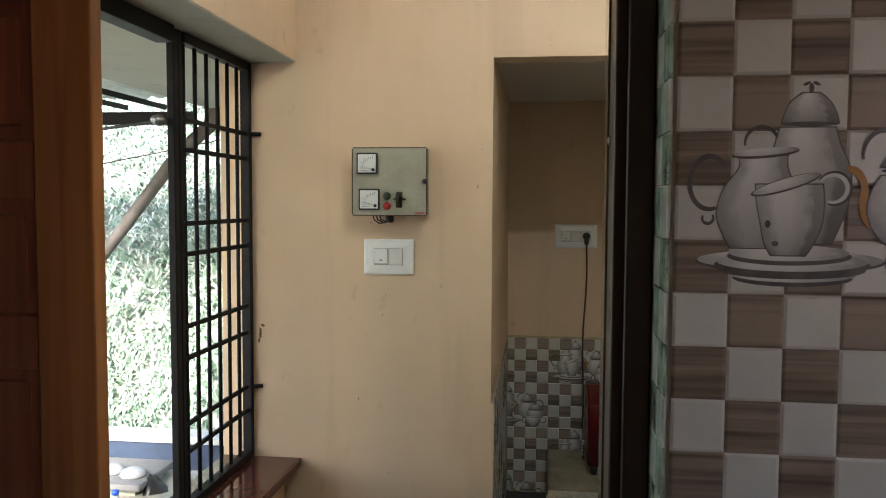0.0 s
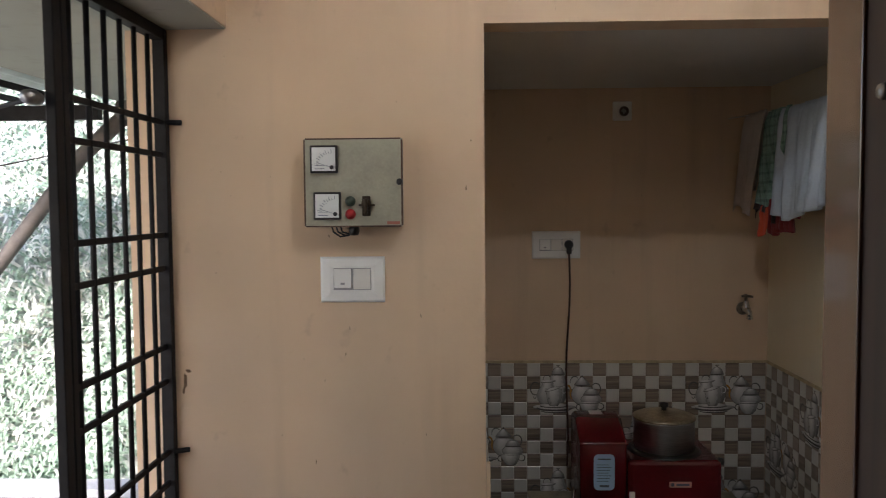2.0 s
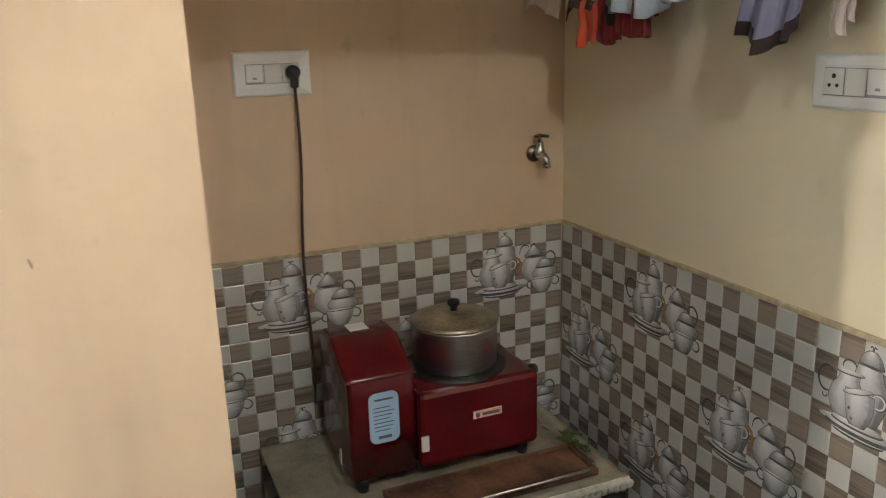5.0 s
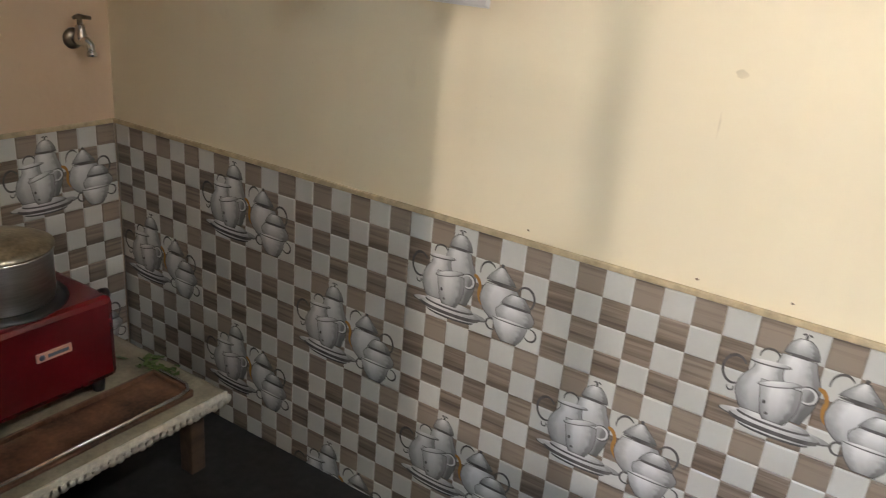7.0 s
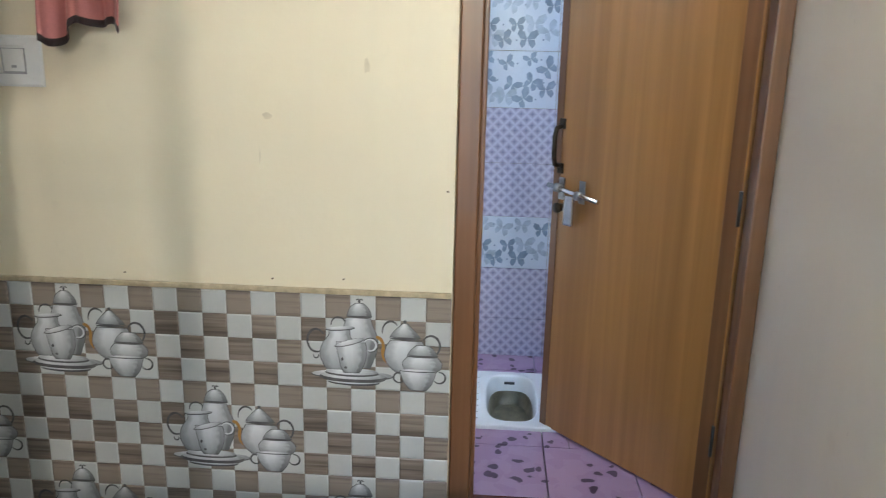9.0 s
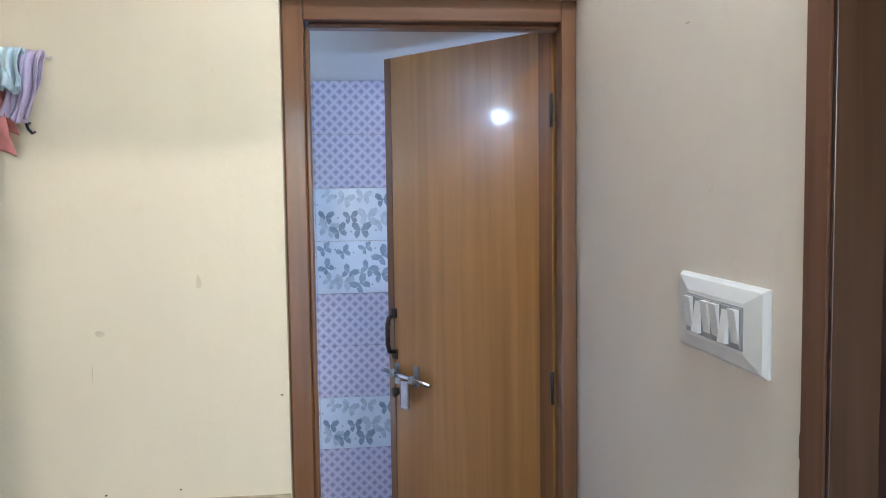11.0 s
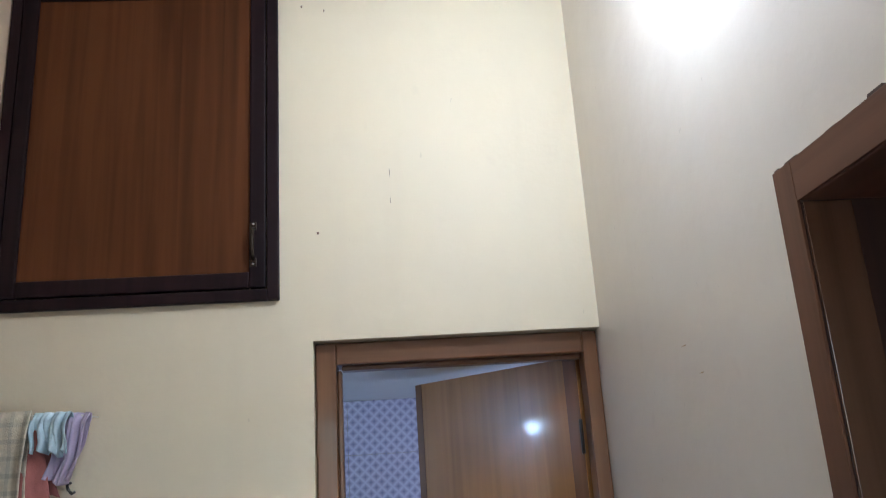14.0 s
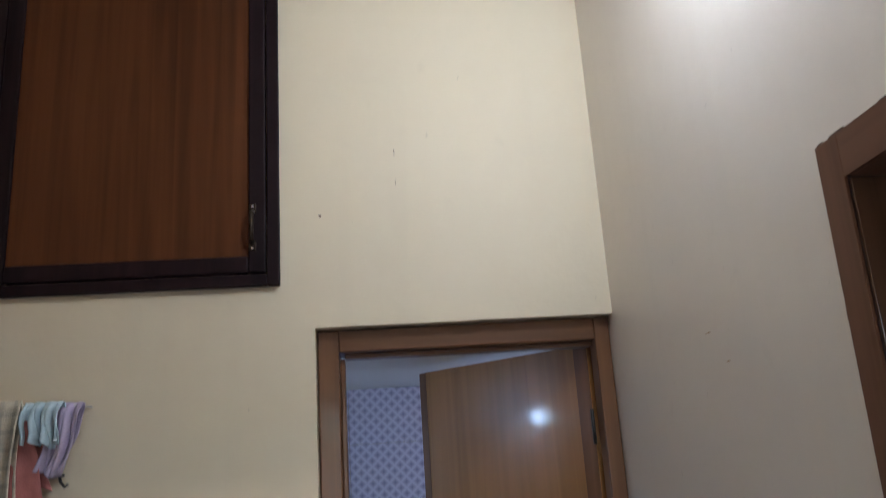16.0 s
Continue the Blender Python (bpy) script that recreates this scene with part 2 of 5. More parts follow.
M_BTILE = mat("pale_blue_white_tile", (0.64, 0.70, 0.77), 0.12, var=0.06, scale=10, random_piece=0.03)
M_BULB = mat("lit_bulb", (0.78, 0.90, 1.0), 0.4, emit=76.0, var=0.0)
M_BULB2 = mat("lit_bath_bulb", (0.48, 0.72, 1.0), 0.4, emit=13.0, var=0.0)
M_BLUEWALL = mat("dark_blue_parapet_paint", (0.026, 0.045, 0.085), 0.7, var=0.3, scale=5, bump=0.3)
M_PARTOP = mat("pale_parapet_coping", (0.42, 0.44, 0.46), 0.8, var=0.2, scale=8)
M_SHEET = mat("galvanised_sheet", (0.62, 0.66, 0.64), 0.55, metal=0.1, var=0.2, scale=6)
M_SOIL = mat("hillside_soil", (0.32, 0.37, 0.34), 0.95, var=0.6, scale=2.2, bump=1.0, bscale=12)
M_YARD = mat("yard_cement", (0.18, 0.18, 0.18), 0.9, var=0.3, scale=3, bump=0.4)
M_LEAF = mat("dry_green_grass", (0.20, 0.30, 0.23), 0.7, var=0.5, scale=1.5)
M_LEAF2 = mat("pale_dry_grass", (0.54, 0.59, 0.54), 0.8, var=0.4, scale=1.5)
M_POLE = mat("grey_bamboo", (0.075, 0.068, 0.062), 0.7, var=0.35, scale=10)
M_BOTTLE = mat("clear_bottle_plastic", (0.55, 0.60, 0.65), 0.15, var=0.1)
M_BLUECAP = mat("blue_cap", (0.02, 0.10, 0.55), 0.35, var=0.05)
M_ORANGECAP = mat("orange_cap", (0.75, 0.20, 0.02), 0.35, var=0.05)


def cloth_mat(name, color, stripe=None, var=0.1):
    m = mat(name, color, 0.9, var=var, scale=9, bump=0.35, bscale=300, fine=0.15)
    n, l = m.node_tree.nodes, m.node_tree.links
    b = n["Principled BSDF"]
    b.inputs["Sheen Weight"].default_value = 0.12
    if stripe:
        # woven checks: bands across and down the cloth
        sep = n.new("ShaderNodeSeparateXYZ")
        l.new(next(k for k in n if k.type == "TEX_COORD").outputs["Object"], sep.inputs[0])
        bands = []
        for axis, per in (("Y", 34.0), ("Z", 26.0)):
            up, cut = n.new("ShaderNodeMath"), n.new("ShaderNodeMath")
            up.operation, cut.operation = "PINGPONG", "GREATER_THAN"
            mul = n.new("ShaderNodeMath")
            mul.operation, mul.inputs[1].default_value = "MULTIPLY", per
            up.inputs[1].default_value, cut.inputs[1].default_value = 0.5, 0.36
            l.new(sep.outputs[axis], mul.inputs[0])
            l.new(mul.outputs[0], up.inputs[0])
            l.new(up.outputs[0], cut.inputs[0])
            bands.append(cut.outputs[0])
        both = n.new("ShaderNodeMath")
        both.operation = "ADD"
        l.new(bands[0], both.inputs[0])
        l.new(bands[1], both.inputs[1])
        half = n.new("ShaderNodeMath")
        half.operation, half.inputs[1].default_value = "MULTIPLY", 0.4
        l.new(both.outputs[0], half.inputs[0])
        mx = n.new("ShaderNodeMix")
        mx.data_type = "RGBA"
        mx.inputs[7].default_value = (*stripe, 1)
        l.new(half.outputs[0], mx.inputs[0])
        l.new(b.inputs["Base Color"].links[0].from_socket, mx.inputs[6])
        l.new(mx.outputs[2], b.inputs["Base Color"])
    return m


C_GREY = cloth_mat("greige_cotton", (0.48, 0.41, 0.36))
C_GREEN = cloth_mat("green_check_cotton", (0.19, 0.31, 0.25), (0.06, 0.12, 0.10), var=0.3)
C_BLUE = cloth_mat("pale_blue_cotton", (0.48, 0.55, 0.60))
C_PURPLE = cloth_mat("slate_purple_cotton", (0.20, 0.19, 0.28))
C_CORAL = cloth_mat("coral_knit", (0.46, 0.165, 0.14))
C_HEM = cloth_mat("dark_brown_hem", (0.032, 0.016, 0.014))
C_WHITE = cloth_mat("white_cotton", (0.62, 0.59, 0.55))
C_ORANGE = cloth_mat("orange_red_cotton", (0.62, 0.08, 0.03))
C_DKRED = cloth_mat("dark_red_fringe", (0.20, 0.02, 0.02))
C_TOWEL = cloth_mat("beige_woven_towel", (0.62, 0.56, 0.42), (0.36, 0.34, 0.27), var=0.25)
C_MASK = cloth_mat("light_blue_mask", (0.52, 0.66, 0.70))
C_LILAC = cloth_mat("lilac_cotton", (0.52, 0.44, 0.58))


def diamond_tile_mat():
    """Glazed tile with a quilted diamond relief in lilac and white."""
    m, nt, b = clear("lilac_diamond_tile")
    n, l = nt.nodes, nt.links
    tc = n.new("ShaderNodeTexCoord")
    sep = n.new("ShaderNodeSeparateXYZ")
    l.new(tc.outputs["Object"], sep.inputs[0])

    def op(kind, a, c=None):
        x = n.new("ShaderNodeMath")
        x.operation = kind
        for i, v in enumerate((a, c)):
            if v is None:
                continue
            if isinstance(v, (int, float)):
                x.inputs[i].default_value = v
            else:
                l.new(v, x.inputs[i])
        return x.outputs[0]

    u, v = op("MULTIPLY", sep.outputs["X"], 23.3), op("MULTIPLY", sep.outputs["Y"], 23.5)
    p, q = op("PINGPONG", op("ADD", u, v), 0.5), op("PINGPONG", op("SUBTRACT", u, v), 0.5)
    h = op("MULTIPLY", op("MINIMUM", p, q), 2.0)
    r = n.new("ShaderNodeValToRGB")
    r.color_ramp.elements[0].position, r.color_ramp.elements[1].position = 0.05, 0.90
    r.color_ramp.elements[0].color, r.color_ramp.elements[1].color = (0.63, 0.61, 0.73, 1), (0.30, 0.28, 0.41, 1)
    l.new(h, r.inputs["Fac"])
    l.new(r.outputs["Color"], b.inputs["Base Color"])
    b.inputs["Roughness"].default_value = 0.1
    bp = n.new("ShaderNodeBump")
    bp.inputs["Strength"].default_value, bp.inputs["Distance"].default_value = 0.6, 0.004
    l.new(h, bp.inputs["Height"])
    l.new(bp.outputs["Normal"], b.inputs["Normal"])
    return m


def pebble_floor_mat():
    """Lilac floor tile with scattered dark pebble print."""
    m, nt, b = clear("lilac_pebble_floor_tile")
    n, l = nt.nodes, nt.links
    tc = n.new("ShaderNodeTexCoord")
    ns = n.new("ShaderNodeTexNoise")
    ns.inputs["Scale"].default_value = 14
    l.new(tc.outputs["Object"], ns.inputs["Vector"])
    mx = n.new("ShaderNodeMix")
    mx.data_type = "VECTOR"
    mx.inputs[0].default_value = 0.06
    l.new(tc.outputs["Object"], mx.inputs[4])
    l.new(ns.outputs["Color"], mx.inputs[5])
    v = n.new("ShaderNodeTexVoronoi")
    v.inputs["Scale"].default_value = 24
    l.new(mx.outputs[1], v.inputs["Vector"])
    r = n.new("ShaderNodeValToRGB")
    e = r.color_ramp.elements
    e[0].position, e[1].position = 0.30, 0.37
    e[0].color, e[1].color = (0.085, 0.045, 0.085, 1), (0.40, 0.26, 0.40, 1)
    l.new(v.outputs["Distance"], r.inputs["Fac"])
    sp = n.new("ShaderNodeSeparateColor")
    l.new(v.outputs["Color"], sp.inputs[0])
    th = n.new("ShaderNodeMath")
    th.operation = "GREATER_THAN"
    th.inputs[1].default_value = 0.5
    l.new(sp.outputs[0], th.inputs[0])
    m2 = n.new("ShaderNodeMix")
    m2.data_type = "RGBA"
    m2.inputs[6].default_value = (0.43, 0.29, 0.43, 1)
    l.new(th.outputs[0], m2.inputs[0])
    l.new(r.outputs["Color"], m2.inputs[7])
    l.new(m2.outputs[2], b.inputs["Base Color"])
    b.inputs["Roughness"].default_value = 0.3
    return m


def print_mat():
    """Printed porcelain: grey modelling across each printed vessel, laid by its UV."""
    m, nt, b = clear("porcelain_print_glaze")
    n, l = nt.nodes, nt.links
    uv = n.new("ShaderNodeUVMap")
    uv.uv_map = "UVMap"
    sep = n.new("ShaderNodeSeparateXYZ")
    l.new(uv.outputs["UV"], sep.inputs[0])
    ns = n.new("ShaderNodeTexNoise")
    ns.inputs["Scale"].default_value = 5
    l.new(uv.outputs["UV"], ns.inputs["Vector"])
    ad = n.new("ShaderNodeMath")
    ad.operation = "MULTIPLY_ADD"
    ad.inputs[1].default_value = 0.3
    l.new(ns.outputs["Fac"], ad.inputs[0])
    l.new(sep.outputs["X"], ad.inputs[2])
    r = n.new("ShaderNodeValToRGB")
    e = r.color_ramp.elements
    e[0].position, e[1].position = 0.12, 1.15
    e[0].color, e[1].color = (0.40, 0.40, 0.39, 1), (0.34, 0.34, 0.33, 1)
    for pos, c in ((0.26, 0.56), (0.46, 0.80), (0.62, 0.77), (0.90, 0.58)):
        x = e.new(pos)
        x.color = (c, c * 1.0, c * 0.98, 1)
    l.new(ad.outputs[0], r.inputs["Fac"])
    foot = n.new("ShaderNodeMapRange")
    foot.inputs["From Min"].default_value, foot.inputs["From Max"].default_value = 0.0, 0.85
    foot.inputs["To Min"].default_value, foot.inputs["To Max"].default_value = 0.42, 1.0
    l.new(sep.outputs["Y"], foot.inputs["Value"])
    hs = n.new("ShaderNodeHueSaturation")
    l.new(foot.outputs["Result"], hs.inputs["Value"])
    l.new(r.outputs["Color"], hs.inputs["Color"])
    l.new(hs.outputs["Color"], b.inputs["Base Color"])
    b.inputs["Roughness"].default_value = 0.16
    return m


M_DIAMOND, M_PEBBLE, M_PRINT = diamond_tile_mat(), pebble_floor_mat(), print_mat()


# ---- mesh helpers ----
def add_box(bm, x0, x1, y0, y1, z0, z1, bevel=0.0, mi=0, seg=2):
    g = bmesh.ops.create_cube(bm, size=1)
    for v in g["verts"]:
        v.co = Vector((x0 + (v.co.x + 0.5) * (x1 - x0), y0 + (v.co.y + 0.5) * (y1 - y0), z0 + (v.co.z + 0.5) * (z1 - z0)))
    faces = {f for v in g["verts"] for f in v.link_faces}
    for f in faces:
        f.material_index = mi
    if bevel:
        edges = list({e for f in faces for e in f.edges})
        r = bmesh.ops.bevel(bm, geom=edges, offset=bevel, segments=seg, affect="EDGES", profile=0.5)
        for f in r["faces"]:
            f.material_index = mi
    return bm


def box(x0, x1, y0, y1, z0, z1, bevel=0.0):
    return add_box(bmesh.new(), x0, x1, y0, y1, z0, z1, bevel)


def add_tube(bm, points, r, sides=10, mi=0, taper=None):
    """A round bar along a line of points."""
    rings = []
    pts = [Vector(p) for p in points]
    for i, p in enumerate(pts):
        d = (pts[min(i + 1, len(pts) - 1)] - pts[max(i - 1, 0)]).normalized()
        a = d.orthogonal().normalized() if i == 0 else (rings_a - d * rings_a.dot(d)).normalized()
        rings_a = a
        b = d.cross(a)
        rr = r if taper is None else r * taper[i]
        rings.append([bm.verts.new(p + rr * (math.cos(t) * a + math.sin(t) * b))
                      for t in (2 * math.pi * k / sides for k in range(sides))])
    for s, t in zip(rings, rings[1:]):
        for k in range(sides):
            f = bm.faces.new((s[k], s[(k + 1) % sides], t[(k + 1) % sides], t[k]))
            f.material_index, f.smooth = mi, True
    for ring in (rings[0][::-1], rings[-1]):
        bm.faces.new(ring).material_index = mi
    return bm


def tube(points, r, sides=10, taper=None):
    return add_tube(bmesh.new(), points, r, sides, 0, taper)


def add_lathe(bm, profile, centre, axis="z", sides=36, mi=0):
    """A turned shape: profile of (radius, height) round an axis through centre."""
    rings = []
    for rad, h in profile:
        ring = []
        for k in range(sides):
            c, s = rad * math.cos(2 * math.pi * k / sides), rad * math.sin(2 * math.pi * k / sides)
            off = {"z": (c, s, h), "y": (c, h, -s), "x": (h, c, s)}[axis]
            ring.append(bm.verts.new(Vector(centre) + Vector(off)))
        rings.append(ring)
    for s, t in zip(rings, rings[1:]):
        for k in range(sides):
            f = bm.faces.new((s[k], s[(k + 1) % sides], t[(k + 1) % sides], t[k]))
            f.material_index, f.smooth = mi, True
    bm.faces.new(rings[0][::-1]).material_index = mi
    bm.faces.new(rings[-1]).material_index = mi
    bmesh.ops.remove_doubles(bm, verts=[v for r in rings for v in r], dist=1e-6)
    return bm


def lathe(profile, centre, axis="z", sides=36):
    return add_lathe(bmesh.new(), profile, centre, axis, sides)


def mesh_of(name, bm, materials):
    bmesh.ops.recalc_face_normals(bm, faces=bm.faces)
    me = bpy.data.meshes.new(name)
    bm.to_mesh(me)
    bm.free()
    for m in (materials if isinstance(materials, (list, tuple)) else [materials]):
        me.materials.append(m)
    return me


def part(name, bm, material, parent, label=""):
    ob = new(name, mesh_of(name, bm, material))
    ob.parent = parent
    ob.matrix_parent_inverse = parent.matrix_basis.inverted()
    return tagged(ob, label)


def thing(name, at, label, category, group=""):
    ob = new(name)
    ob.location = at
    return tagged(ob, label, category, group)


def structure(name, bm, material, label="", category=""):
    return tagged(new(name, mesh_of(name, bm, material)), label, category, kind="structure")


# ---- large structure ----
FL, CE = -0.14, 3.10          # hall floor, ceiling
structure("floor", box(-1.25, 1.36, -1.7, 4.6, FL - 0.1, FL), M_FLOOR, "dark polished granite floor", "floor")
structure("ceiling", box(-1.25, 1.36, -1.7, 4.6, CE, CE + 0.12), M_CEIL, "white painted flat ceiling", "ceiling")

# east wall with the bathroom doorway and the loft shutter above
bm = box(1.2, 1.35, 2.148, 4.45, FL, CE)
add_box(bm, 1.2, 1.35, 1.39, 2.148, 2.007, CE)
add_box(bm, 1.2, 1.35, 1.39, 2.148, FL, 0.06)
structure("wall_east", bm, M_CREAM, "cream painted plaster wall", "wall")
bm = box(0.172, 1.35, 1.1, 1.30, FL, CE)
add_box(bm, 0.160, 1.35, 1.30, 1.39, FL, CE)
add_box(bm, -1.25, 0.172, 1.1, 1.30, 2.03, CE)
add_box(bm, -1.25, 0.160, 1.30, 1.39, 2.03, CE)
structure("wall_south", bm, M_PALE, "pale painted plaster wall round the kitchen doorway", "wall")
bm = box(-1.25, -0.185, 2.98, 4.6, FL, CE)
add_box(bm, -0.185, 1.2, 2.98, 3.1, 2.04, CE)
structure("wall_north", bm, M_PEACH, "peach painted plaster wall beside the recess", "wall")
structure("wall_recess_back", box(-0.185, 1.35, 4.45, 4.6, FL, CE), M_PEACH, "peach painted back wall of the recess", "wall")
structure("ceiling_recess", box(-0.185, 1.2, 3.1, 4.45, 2.06, 2.16), M_CEIL, "low grey painted slab over the recess", "ceiling")
bm = box(-1.25, -0.945, 1.39, 2.98, 2.04, CE)
add_box(bm, -1.25, -1.0, 1.41, 2.98, FL, 0.46)
structure("wall_west", bm, M_PEACH, "peach painted beam over the grilled opening", "wall")
structure("window_sill", box(-1.25, -0.93, 1.41, 2.978, 0.46, 0.492, 0.004), M_GRANITE, "polished red-brown granite sill", "sill")
structure("soffit", box(-1.249, -0.947, 1.392, 2.978, 2.0345, 2.0395), M_CONC, "grey cement soffit of the beam", "soffit")
# kitchen behind the camera
bm = box(-1.4, -1.25, -1.7, 1.39, FL, CE)
add_box(bm, -1.4, 1.75, -1.85, -1.7, FL, CE)
structure("wall_kitchen_back", bm, M_PEACH, "plain kitchen walls", "wall")
# unseen wall, opened where the kitchen fill lamp is added
bm = box(1.6, 1.75, -1.7, -1.0, FL, CE)
add_box(bm, 1.6, 1.75, -0.1, 1.1, FL, CE)
add_box(bm, 1.6, 1.75, -1.0, -0.1, FL, 1.15)
add_box(bm, 1.6, 1.75, -1.0, -0.1, 2.05, CE)
structure("wall_kitchen_east", bm, M_PEACH, "unseen kitchen wall with an added lamp opening", "wall")
structure("floor_kitchen_side", box(1.36, 1.75, -1.7, 1.1, FL - 0.1, FL), M_FLOOR)
structure("ceiling_kitchen_side", box(1.36, 1.75, -1.7, 1.1, CE, CE + 0.12), M_CEIL)
# bathroom shell
BF, BC = 0.10, 1.965
structure("wall_bath_back", box(2.42, 2.55, 1.0, 2.75, BF - 0.1, BC), M_GROUT, "tiled bathroom wall", "wall")
structure("wall_bath_north", box(1.35, 2.42, 2.60, 2.75, BF - 0.1, BC), M_BTILE, "bathroom side wall", "wall")
# opening added here only to hold the fill lamp
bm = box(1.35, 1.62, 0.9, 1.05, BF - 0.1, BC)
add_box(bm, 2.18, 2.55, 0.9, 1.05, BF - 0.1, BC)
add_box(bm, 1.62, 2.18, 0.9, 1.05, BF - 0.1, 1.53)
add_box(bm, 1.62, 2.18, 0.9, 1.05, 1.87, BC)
structure("wall_bath_south", bm, M_BTILE, "unseen bathroom side wall with an added lamp opening", "wall")
structure("wall_bath_west", box(1.352, 1.40, 1.05, 1.385, BF - 0.1, BC), M_BTILE)
structure("ceiling_bath", box(1.35, 2.55, 0.9, 2.75, BC, BC + 0.12), M_CEIL, "bluish-lit white bathroom ceiling", "ceiling")
structure("floor_bath", box(1.35, 2.42, 1.05, 2.60, BF - 0.30, BF - 0.12), M_GROUT, "bathroom floor bed", "floor")

# ---- doors, frames, grille ----
def kitchen_frame():
    """Wooden frame of the kitchen doorway, set in the hall side of the wall; the jamb colour holds its shade."""
    t = tagged(new("door_frame"), "wooden frame of the kitchen doorway, jambs darkened for shade", "door frame", kind="structure")
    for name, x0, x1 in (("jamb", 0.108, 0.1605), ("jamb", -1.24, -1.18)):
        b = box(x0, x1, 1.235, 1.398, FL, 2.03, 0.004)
        part(name, b, M_KFRAME_SHADE, t)
    # thin strip in a lighter, glossier copy of the jamb wood, for its lit edge
    part("lining", box(0.1045, 0.1085, 1.330, 1.397, FL, 1.969, 0.001), M_JAMBLIT, t, "inner face of the jamb, glossy and browner for the light on it")
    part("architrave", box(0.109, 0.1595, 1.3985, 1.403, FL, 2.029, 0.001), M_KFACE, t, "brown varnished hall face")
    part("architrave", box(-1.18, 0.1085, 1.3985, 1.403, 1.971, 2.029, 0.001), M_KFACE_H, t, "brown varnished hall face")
    part("rebate", box(0.126, 0.166, 1.215, 1.235, FL, 2.0, 0.003), M_KFRAME_SHADE, t)
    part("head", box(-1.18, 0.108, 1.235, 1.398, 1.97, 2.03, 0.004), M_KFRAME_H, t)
    b = bmesh.new()
    z = 0.1
    while z < 2.0:
        tall = random.uniform(0.015, 0.06)
        add_box(b, 0.157, 0.1605 + random.uniform(0.001, 0.010), 1.385, 1.391 + random.uniform(0.002, 0.009), z, z + tall, 0.0015, seg=1)
        z += tall * random.uniform(0.8, 1.5)
    x = -1.15
    while x < 0.15:
        wide = min(random.uniform(0.015, 0.06), 0.159 - x)
        add_box(b, x, x + wide, 1.385, 1.391 + random.uniform(0.002, 0.009), 2.026, 2.0305 + random.uniform(0.001, 0.008), 0.0015, seg=1)
        x += wide * random.uniform(0.8, 1.6)
    part("plaster_edge", b, M_RUST, t, "ragged plaster edge along the frame")
    part("bolt_plate", lathe([(0.0, 0.001), (0.008, 0.001), (0.006, -0.004), (0, -0.005)], (0.108, 1.30, 1.60), "x", 14), M_DULLSTEEL, t)


kitchen_frame()


def panelled_leaf():
    """The standing leaf of the kitchen's double door: stiles, rails and raised panels."""
    t = thing("panelled_door", (-1.0, 1.36, FL), "teak panelled door leaf standing closed in the doorway", "door")
    x0, x1, y0, y1, z0, z1 = -1.178, -0.800, 1.335, 1.375, FL + 0.01, 1.965
    part("stile", box(x1 - 0.115, x1, y0, y1, z0, z1, 0.005), M_LEAFWOOD, t, "orange-brown varnished stile")
    part("stile", box(x0, x0 + 0.1, y0, y1, z0, z1, 0.005), M_LEAFWOOD, t)
    cuts = [z0, 0.10, 0.62, 0.74, 1.19, 1.29, 1.50, 1.61, 1.86, z1]
    for a, b in zip(cuts[::2], cuts[1::2]):
        part("rail", box(x0 + 0.1, x1 - 0.115, y0 + 0.001, y1, a, b, 0.005), M_LEAFPANEL, t)
    for a, b in zip(cuts[1::2], cuts[2::2]):
        bm = box(x0 + 0.1, x1 - 0.115, y0 + 0.016, y1 - 0.008, a, b)
        add_box(bm, x0 + 0.125, x1 - 0.14, y0 + 0.006, y0 + 0.02, a + 0.025, b - 0.025, 0.006)
        part("panel", bm, M_LEAFPANEL, t, "dark red-brown raised panel")


panelled_leaf()


